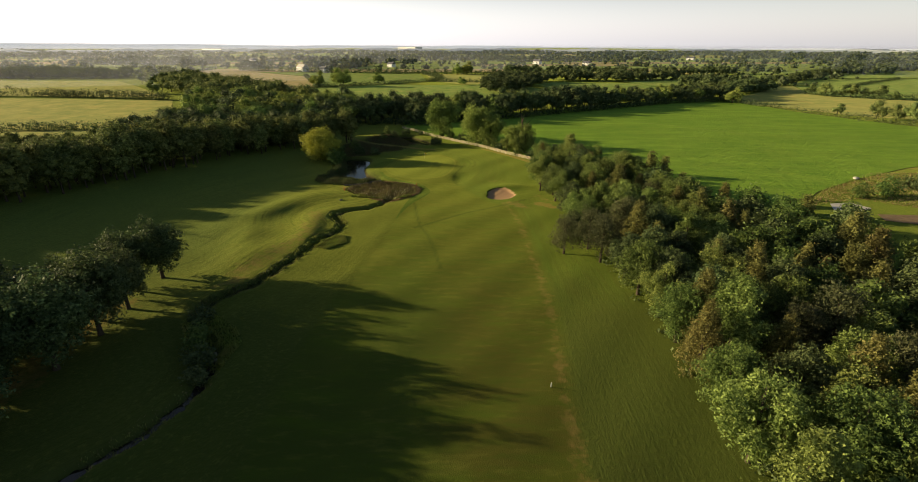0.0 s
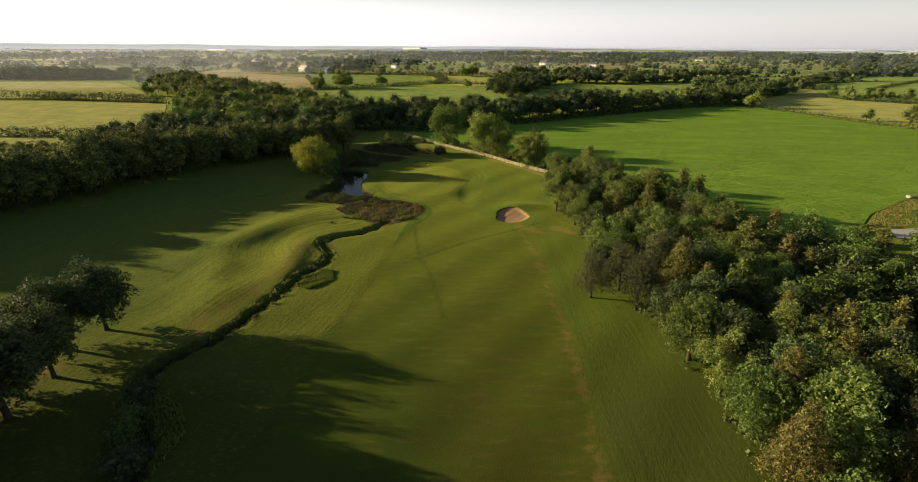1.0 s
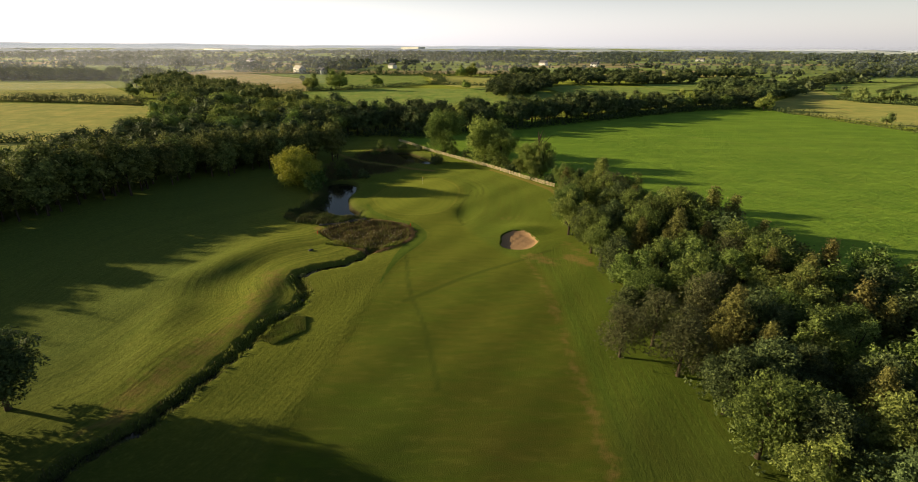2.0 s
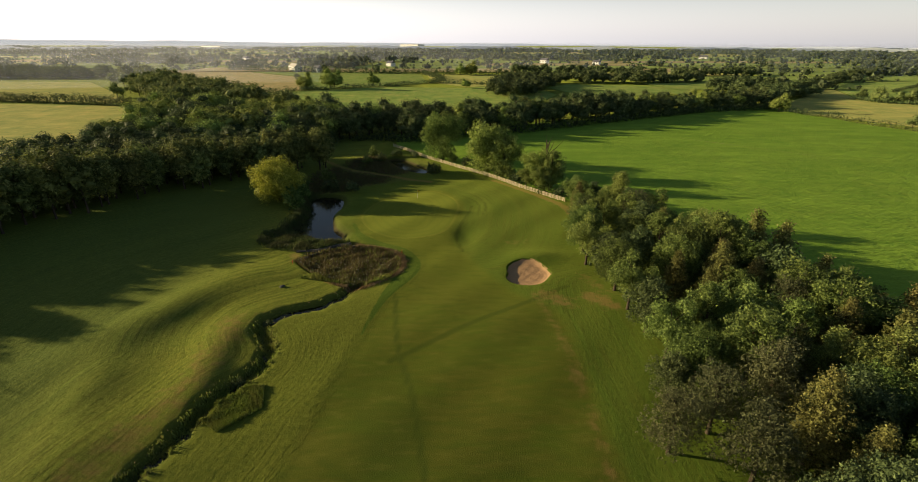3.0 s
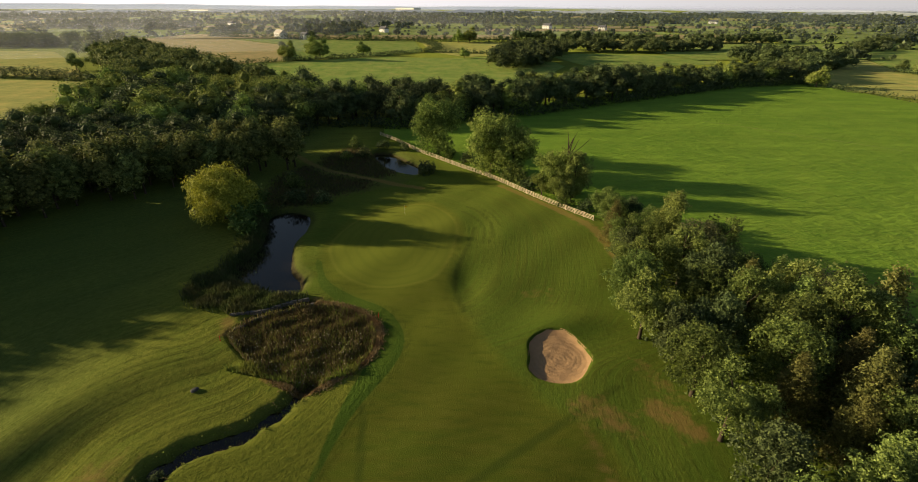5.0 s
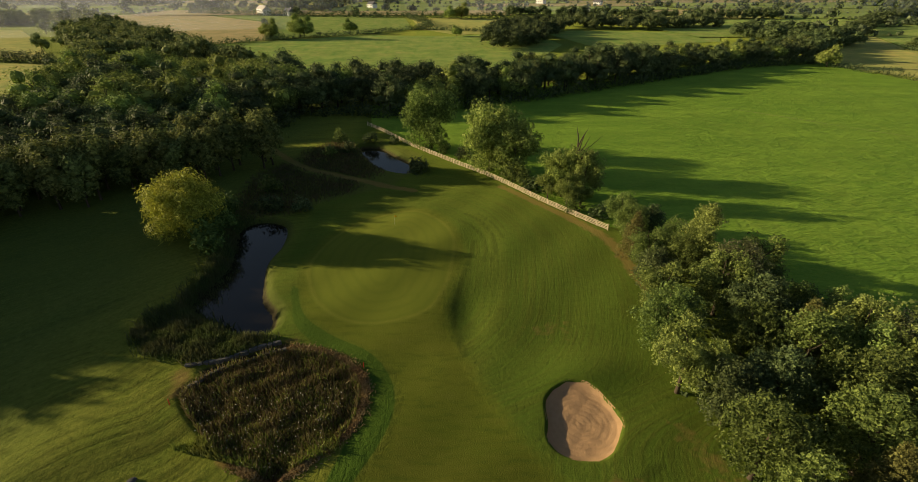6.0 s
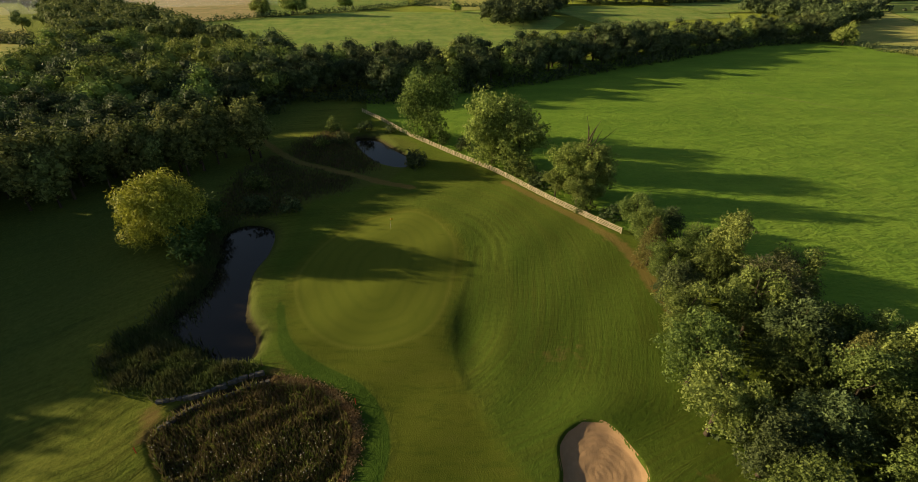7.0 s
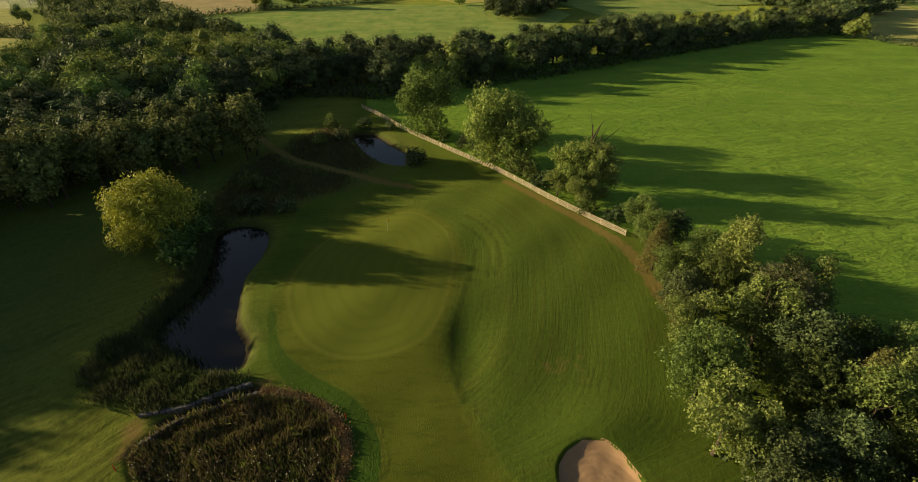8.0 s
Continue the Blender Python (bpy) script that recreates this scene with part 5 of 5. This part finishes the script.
def ridge():
    """Far woods melting into one low line."""
    verts, faces, n = [], [], 400
    for i in range(n + 1):
        a = 2 * math.pi * i / n
        r = 2750 + 60 * math.sin(a * 13)
        x, y = r * math.sin(a), r * math.cos(a)
        g = z_at(x, y)
        top = g + 13 + 3 * math.sin(a * 31) + 2.5 * math.sin(a * 77 + 1) + 2 * math.sin(a * 143 + 2)
        verts += [(x, y, g - 15), (x, y, top * 0.9 + g * 0.1), (x * 1.02, y * 1.02, top)]
        if i:
            k = 3 * i
            faces += [(k - 3, k, k + 1, k - 2), (k - 2, k + 1, k + 2, k - 1)]
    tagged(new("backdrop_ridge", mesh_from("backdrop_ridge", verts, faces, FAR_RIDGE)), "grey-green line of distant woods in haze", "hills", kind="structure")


ridge()


def hills():
    """A ring of low hazy hills that closes the view."""
    verts, faces, n = [], [], 240
    for i in range(n + 1):
        a = 2 * math.pi * i / n
        r = 4720
        x, y = r * math.sin(a), r * math.cos(a)
        top = 24 - 22 * math.sin(a) + 3 * math.sin(a * 9 + 1) + 2.5 * math.sin(a * 23) + 1.5 * math.sin(a * 51 + 2)
        verts += [(x, y, -20), (x, y, top * 0.8), (x * 1.012, y * 1.012, top)]
        if i:
            k = 3 * i
            faces += [(k - 3, k, k + 1, k - 2), (k - 2, k + 1, k + 2, k - 1)]
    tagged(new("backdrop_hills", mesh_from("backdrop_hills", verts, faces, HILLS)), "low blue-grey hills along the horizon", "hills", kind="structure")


hills()


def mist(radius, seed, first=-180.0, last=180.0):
    """A see-through sheet imitating distance haze, round the plain or over part of it."""
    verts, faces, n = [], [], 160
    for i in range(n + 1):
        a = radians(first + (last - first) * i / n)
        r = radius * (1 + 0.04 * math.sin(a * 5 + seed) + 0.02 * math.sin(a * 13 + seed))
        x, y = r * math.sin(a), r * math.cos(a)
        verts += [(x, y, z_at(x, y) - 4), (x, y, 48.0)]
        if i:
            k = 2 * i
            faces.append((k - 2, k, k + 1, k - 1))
    tagged(new("backdrop_veil", mesh_from("backdrop_veil", verts, faces, HAZE_VEIL)), "see-through sheet standing in for haze over the far plain", "mist", kind="structure")


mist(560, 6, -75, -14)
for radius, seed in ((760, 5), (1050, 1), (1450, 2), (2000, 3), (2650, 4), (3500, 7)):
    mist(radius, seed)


# ---- reeds, sedge and long grass ----
def blades(name, where, count, tall, wide, material, seed, label, lean=0.25, feather=0.0, avoid=None):
    """Long grass as many bent blades, on a stretch of the plan given by an outline or a line with a width."""
    rng = np.random.default_rng(seed)
    if isinstance(where, tuple):
        line, half = where
        p = smooth_line(line, 0.4)
        i = rng.integers(0, len(p), count)
        q = p[i] + rng.normal(size=(count, 2)) * half
    else:
        p = np.array(where, float)
        lo, hi = p.min(0), p.max(0)
        q = rng.uniform(lo, hi, (count * 3, 2))
        q = q[inside(q[:, 0], q[:, 1], p)][:count]
        q = q + rng.normal(size=q.shape) * feather
        if avoid is not None:
            q = q[line_distance(q[:, 0], q[:, 1], avoid) > 1.0]
    n = len(q)
    patch = 0.85 + 0.25 * np.sin(q[:, 0] * 1.3 + 2 * np.sin(q[:, 1] * 0.9)) * np.sin(q[:, 1] * 1.1 + 1)
    z = height(q[:, 0], q[:, 1]) - 0.05
    h = tall * rng.uniform(0.55, 1.15, n) * np.clip(patch, 0.55, 1.2)
    a = rng.uniform(0, 2 * math.pi, n)
    w = wide * rng.uniform(0.6, 1.4, n)
    side = np.stack([np.cos(a), np.sin(a), np.zeros(n)], 1) * w[:, None] / 2
    lv = rng.normal(size=(n, 2)) * lean
    foot = np.stack([q[:, 0], q[:, 1], z], 1)
    mid = foot + np.stack([lv[:, 0] * h * 0.3, lv[:, 1] * h * 0.3, h * 0.55], 1)
    tip = foot + np.stack([lv[:, 0] * h, lv[:, 1] * h, h], 1)
    v = np.stack([foot - side, foot + side, mid + side * 0.8, tip, mid - side * 0.8], 1).reshape(-1, 3)
    me = mesh_from(name, v.tolist(), np.arange(n * 5).reshape(-1, 5).tolist(), material)
    tagged(new(name, me), label, "reeds" if "reed" in name else "grass", kind="stuff")
    return tip


MARGIN = [(-41.8, 141.7), (-37.3, 143.8), (-32.4, 140.3), (-28.9, 137.7), (-24.6, 136), (-22.8, 135.2), (-26.6, 132.8), (-30.9, 131.8), (-37.6, 133), (-41.3, 136.7)]
UPPER = [(-44.3, 172.8), (-35.9, 171.7), (-31.7, 173.9), (-28.5, 179.3), (-21.2, 184.7), (-21.8, 190.2), (-28.6, 190.8), (-36.1, 195.6), (-41.8, 202.2), (-45.6, 191.3)]
BACK = [(-38.3, 200), (-29.7, 193.4), (-20.2, 191.3), (-17, 194.5), (-22.4, 203.3), (-27.2, 215.4), (-32.1, 219.9), (-38.4, 211)]
blades("reed_bed", REEDBED, 5000, 1.1, 0.12, SEDGE, 50, "green rushes among the reeds of the basin")
tips = blades("reed_bed", REEDBED, 9500, 1.25, 0.12, REED, 51, "brown and green reeds filling the basin")
blades("reed_bed", [(-28.1, 119.9), (-17.7, 117.1), (-12.5, 119.4), (-12.1, 123.4), (-20.8, 123.9)], 3800, 1.0, 0.12, SEDGE, 52, "fresh green sedge at the basin's edge")
rim = REEDBED[(REEDBED[:, 0] > -22)]
middle = REEDBED.mean(0)
rim = middle + (rim - middle) * 1.045
blades("dry_grass_fringe", (rim.tolist(), 0.4), 6500, 0.34, 0.12, STRAW, 53, "straw-coloured dry grass fringing the reed basin", 0.5)
blades("pond_reeds", MARGIN, 7500, 1.05, 0.12, RUSH, 54, "dark green reeds between pond and bridge, shade in their colour", feather=0.5)
blades("pond_reeds", UPPER, 8000, 0.7, 0.14, HEATH, 55, "brown sedge and rushes above the pond", feather=1.2, avoid=PATH)
blades("pond_reeds", BACK, 6500, 0.7, 0.14, HEATH, 56, "brown rushes beside the small pond", feather=1.2, avoid=PATH)
left_bank = [(-40.1, 169.6), (-39.5, 162.1), (-37.8, 155), (-37.3, 148.9), (-37.3, 143.8)]
blades("pond_reeds", (left_bank, 1.2), 6500, 1.0, 0.12, RUSH, 57, "rushes along the pond's bank")
blades("ditch_grass", (DITCH[84:].tolist(), 0.5), 7500, 0.34, 0.11, SEDGE, 58, "long green grass in the winding ditch")
blades("ditch_grass", (DITCH[84:].tolist(), 0.8), 1600, 0.24, 0.07, STRAW, 59, "pale dry grass along the ditch banks", 0.5)
blades("ditch_grass", [(-29.4, 87.3), (-27.6, 91.3), (-23.3, 92.3), (-22, 88.4), (-25.3, 84.7)], 5200, 0.5, 0.12, SEDGE, 60, "thick green grass where the ditch widens")
blades("ditch_grass", [(-38.1, 57.1), (-37.4, 61.7), (-30.6, 57.1), (-27.9, 52.9), (-28, 46.7), (-33, 49.8)], 2600, 0.6, 0.14, SEDGE, 61, "rank grass in the ditch's pool")


def undergrowth():
    """Leafy growth added over the copse floor so its gaps stay dark."""
    rng = np.random.default_rng(64)
    spots, _ = scatter([(x - 2.2, y) for x, y in COPSE if y < 155], 2.6, 65)
    spots = spots.tolist() + [(px + rng.uniform(1.0, 3.0), py + rng.uniform(-2.2, 2.2)) for px, py, kind, k in EDGE if kind != "pine_a" for n in range(4)]
    spots = np.array(spots)
    centres = np.column_stack([spots, height(spots[:, 0], spots[:, 1]) + rng.uniform(0.2, 1.0, len(spots))])
    v, q = leaf_cloud(rng, centres, rng.uniform(1.0, 1.9, len(spots)), 52000, 0.38, 0.3)
    tagged(new("bramble_undergrowth", mesh_from("bramble_undergrowth", v.tolist(), q.tolist(), LEAF_DARK)), "leafy growth added beneath the copse to keep its gaps dark", "shrub", kind="stuff")


undergrowth()


OVERGROWN = [p for p in DITCH.tolist() if 78 < p[1] < 106]
blades("ditch_grass", (OVERGROWN, 0.42), 6000, 0.5, 0.12, SEDGE, 73, "rank green plants filling the ditch bed")
blades("ditch_grass", ([p for p in DITCH.tolist() if 60 < p[1] < 80], 0.6), 3000, 0.5, 0.12, RUSH, 74, "dark plants growing in the ditch bed")


def seed_heads():
    rng = np.random.default_rng(62)
    pick = tips[rng.choice(len(tips), 420, replace=False)]
    pick = pick[(pick[:, 0] < -13) & (pick[:, 1] < 127)]
    verts, faces = [], []
    for p in pick:
        r = rng.uniform(0.035, 0.075)
        n = len(verts)
        verts += [(p[0] + r, p[1], p[2]), (p[0], p[1] + r, p[2]), (p[0] - r, p[1], p[2]), (p[0], p[1] - r, p[2]), (p[0], p[1], p[2] + r * 1.4), (p[0], p[1], p[2] - r * 1.4)]
        faces += [(n + a, n + b, n + c) for a, b, c in ((0, 1, 4), (1, 2, 4), (2, 3, 4), (3, 0, 4), (1, 0, 5), (2, 1, 5), (3, 2, 5), (0, 3, 5))]
    tagged(new("reed_seed_heads", mesh_from("reed_seed_heads", verts, faces, SEEDHEAD)), "white seed heads among the reeds", "reeds", kind="stuff")


seed_heads()


# ---- post and rail fence ----
def build_fence():
    ob = thing("timber_fence", "pale timber post and rail fence beside the course", "fence")
    post = mesh_of("post", box_data(0.11, 0.11, 1.32, 0.015, -0.1), TIMBER)
    line = smooth_line(FENCE, 0.1)
    run = np.concatenate([[0], np.cumsum(np.linalg.norm(np.diff(line, axis=0), axis=1))])
    n = int(run[-1] / 2.4)
    spots = [np.array([np.interp(2.4 * i, run, line[:, 0]), np.interp(2.4 * i, run, line[:, 1])]) for i in range(n + 1)]
    lay = random.Random(5)
    for i, p in enumerate(spots):
        d = spots[min(i + 1, n)] - spots[max(i - 1, 0)]
        a = math.degrees(math.atan2(d[1], d[0]))
        o = child("post", post, ob)
        o.matrix_basis = pose(p[0], p[1], z_at(*p), lay.uniform(-1.5, 1.5), lay.uniform(-1.5, 1.5), a)
    rail = mesh_of("rail", box_data(2.44, 0.04, 0.10, 0.008, -0.05), TIMBER)
    for i in range(n):
        a, b = spots[i], spots[i + 1]
        za, zb = z_at(*a), z_at(*b)
        mid = (a + b) / 2
        yaw = math.degrees(math.atan2(b[1] - a[1], b[0] - a[0]))
        side = np.array([math.sin(radians(yaw)), -math.cos(radians(yaw))]) * -0.085
        for h in (0.26, 0.53, 0.8, 1.08):
            o = child("rail", rail, ob)
            o.matrix_basis = pose(mid[0] + side[0], mid[1] + side[1], (za + zb) / 2 + h + lay.uniform(-0.015, 0.015), 0, -math.degrees(math.atan2(zb - za, 2.4)) + lay.uniform(-0.3, 0.3), yaw)


build_fence()


# ---- the stone-edged crossing between pond and reed basin ----
def stone_wall(line, tall, seed, label):
    ob = thing("stone_wall", label, "wall", "walls of the crossing")
    r = random.Random(seed)
    shapes = []
    for i in range(5):
        bm = box_data(0.5, 0.42, 0.28, 0.05)
        for v in bm.verts:
            v.co += Vector((r.uniform(-0.04, 0.04), r.uniform(-0.04, 0.04), r.uniform(-0.03, 0.03)))
        shapes.append(mesh_of("stone", bm, STONE))
    p = smooth_line(line, 0.48)
    for i in range(len(p) - 1):
        d = p[i + 1] - p[i]
        for c in range(int(tall / 0.26)):
            o = child("stone", r.choice(shapes), ob)
            o.matrix_basis = pose(p[i][0] + r.uniform(-0.05, 0.05), p[i][1] + r.uniform(-0.05, 0.05), z_at(*p[i]) - 0.25 + c * 0.26, 0, 0, math.degrees(math.atan2(d[1], d[0])) + r.uniform(-8, 8))


stone_wall([(-31.7, 131.1), (-29.2, 131.5), (-26.7, 132.5), (-24.4, 133.8), (-22.1, 134.7)], 0.53, 3, "grey stone wall along the crossing over the outlet")
stone_wall([(-30.1, 127.9), (-28.5, 129.9), (-25.7, 131.6), (-22.7, 133.1), (-21.1, 133.5)], 0.53, 4, "grey stone wall edging the reed basin")


# ---- golf furniture ----
def rod(bm, x, y, z, r, tall, sides=10):
    made = bmesh.ops.create_cone(bm, cap_ends=True, segments=sides, radius1=r, radius2=r * 0.8, depth=tall)
    bmesh.ops.translate(bm, vec=(x, y, z + tall / 2), verts=made["verts"])


def flagstick(px, py):
    ob = thing("flagstick", "slim golf flagstick standing on the putting green", "flag", at=pose(px, py, z_at(px, py)))
    bm = bmesh.new()
    rod(bm, 0, 0, -0.1, 0.015, 2.25)
    part("pole", bm, WHITE, ob)
    bm = bmesh.new()
    g = [[bm.verts.new((0.02 + 0.1 * i, 0.04 * math.sin(i * 1.1), 1.72 + 0.38 * j - (0.02 * i if j else -0.02 * i))) for j in (0, 1)] for i in range(6)]
    for i in range(5):
        bm.faces.new((g[i][0], g[i + 1][0], g[i + 1][1], g[i][1]))
    bmesh.ops.solidify(bm, geom=bm.faces[:], thickness=0.006)
    part("flag", bm, YELLOW, ob, "small yellow cloth flag")


flagstick(-11.8, 166.4)


def stake(px, py, material, tall, label, r=0.045):
    ob = thing("marker_stake", label, "stake", "marker stakes", at=pose(px, py, z_at(px, py), 2, 1, 30))
    bm = bmesh.new()
    rod(bm, 0, 0, -0.1, r, tall)
    part("shaft", bm, material, ob)
    bm = bmesh.new()
    made = bmesh.ops.create_uvsphere(bm, u_segments=10, v_segments=5, radius=r * 0.8)
    bmesh.ops.translate(bm, vec=(0, 0, tall - 0.1), verts=made["verts"])
    part("cap", bm, material, ob)


stake(-11.7, 130.4, RED, 0.9, "red hazard stake beside the reed basin")
stake(-30.6, 125.1, RED, 0.9, "red hazard stake at the reed basin's far side")
stake(10.4, 44.2, WHITE, 0.7, "white distance post on the fairway", 0.055)


def rock(px, py, r, label, material=STONE, seed=1, name="boulder"):
    bm = bmesh.new()
    bmesh.ops.create_icosphere(bm, subdivisions=2, radius=r)
    w = random.Random(seed)
    for v in bm.verts:
        v.co = Vector((v.co.x * 1.3, v.co.y * 0.9, v.co.z * 0.55)) * w.uniform(0.85, 1.12)
    ob = tagged(new(name, mesh_of(name, bm, material)), label, "rock")
    ob.matrix_basis = pose(px, py, z_at(px, py) + r * 0.25, 0, 0, w.uniform(0, 360))


rock(-29.6, 116.5, 0.36, "small dark grey boulder on the mown bank")
# rounded lump put in place of a white trough-like object
rock(117.5, 139.5, 0.9, "pale lump standing in for a white object at the field corner", CONCRETE, 4)


# ---- yard and water behind the copse ----
sheet("yard_slab", [(89.1, 109.2), (91.8, 114.3), (97.5, 115.2), (99.2, 110.6), (95.3, 108.2)], CONCRETE, "pale concrete slab beside rough ground", 0.1, "slab")
sheet("ground_bare", [(95, 101.5), (96.8, 106), (107.6, 105.1), (111.5, 98.9), (102, 98)], EARTH, "bare trodden earth behind the trees", 0.08, "ground")
blades("scrub_grass", [(84, 112), (101, 129), (128, 147), (157.2, 148.9), (177.3, 132.6), (145.1, 110.2), (115.9, 106.1), (101.8, 118.3)], 9000, 0.42, 0.16, STRAW, 71, "dry tangled scrub grass at the field corner", 0.5)
blades("scrub_grass", [(84, 112), (101, 129), (128, 147), (157.2, 148.9), (177.3, 132.6), (145.1, 110.2), (115.9, 106.1), (101.8, 118.3)], 12000, 0.42, 0.16, SEDGE, 72, "green tangled scrub grass at the field corner", 0.5)


sheet("field_track", [(89.8, 259), (99.6, 250.8), (112.5, 237.8), (132.6, 217.6), (133.0, 218.0), (112.9, 238.2), (100.0, 251.2), (90.2, 259.4)], FIELD_LIGHT, "faint worn track across the pasture", 0.14, "track")


# ---- houses and sheds across the plain ----
def house(px, py, turn, w, d, tall, label, storeys=2, name="farmhouse", tiles=None):
    ob = thing(name, label, "house", at=pose(px, py, z_at(px, py), 0, 0, turn))
    part("wall", box_data(w, d, tall, 0.03), WHITE, ob)
    bm = bmesh.new()
    e = 0.35
    pts = [(-w / 2 - e, -d / 2 - e, tall), (w / 2 + e, -d / 2 - e, tall), (w / 2 + e, d / 2 + e, tall), (-w / 2 - e, d / 2 + e, tall), (-w / 2 - e, 0, tall + d * 0.42), (w / 2 + e, 0, tall + d * 0.42)]
    v = [bm.verts.new(p) for p in pts]
    for f in ((0, 1, 5, 4), (2, 3, 4, 5), (0, 4, 3), (1, 2, 5), (3, 2, 1, 0)):
        bm.faces.new([v[i] for i in f])
    roof = part("roof", bm, tiles or SLATE, ob, "light-toned roof" if tiles else "dark slate roof")
    part("chimney", box_data(0.9, 0.7, 1.4, 0.03, tall + d * 0.36, (w * 0.4, 0)), CONCRETE, roof)
    n = max(2, int(w / 3))
    for s in range(storeys):
        for i in range(n):
            wx = -w / 2 + (i + 0.5) * w / n
            part("window", box_data(1.1, 0.12, 1.3, 0.0, 0.9 + s * 2.7, (wx, -d / 2 - 0.02)), GLASS, ob)


house(-214, 702, -58, 30, 9, 6.0, "long white farmhouse with pale roof among trees", tiles=CONCRETE)
house(-180, 684, -50, 14, 8, 4.6, "white barn beside the farmhouse", 1)
house(-110, 836, -45, 13, 8, 5.4, "white cottage in a distant hedge line")
house(147, 969, -45, 14, 9, 6.0, "white country house among distant trees")
house(230, 930, -40, 12, 8, 5.0, "small white cottage far across the fields")
house(560, 1250, -45, 18, 9, 5.5, "white farmhouse far across the fields")
house(-420, 1050, -45, 16, 9, 5.5, "white farmhouse on the far plain")


def warehouse(px, py, turn, w, d, tall, label):
    ob = thing("warehouse", label, "building", at=pose(px, py, z_at(px, py), 0, 0, turn))
    part("wall", box_data(w, d, tall, 0.05), WHITE, ob)
    part("roof", box_data(w + 1.5, d + 1.5, 1.2, 0.2, tall), CONCRETE, ob, "flat pale roof")
    for i in range(6):
        part("door", box_data(w / 14, 0.3, tall * 0.5, 0.0, 0.0, (-w / 2 + (i + 0.5) * w / 6, -d / 2 - 0.1)), SLATE, ob)


warehouse(-330, 3500, -42, 170, 60, 16, "long white warehouse on the horizon")
warehouse(1900, 2400, -8, 120, 50, 14, "white industrial shed on the far plain")
warehouse(-1350, 2900, -42, 240, 60, 12, "row of pale sheds in the far distance")
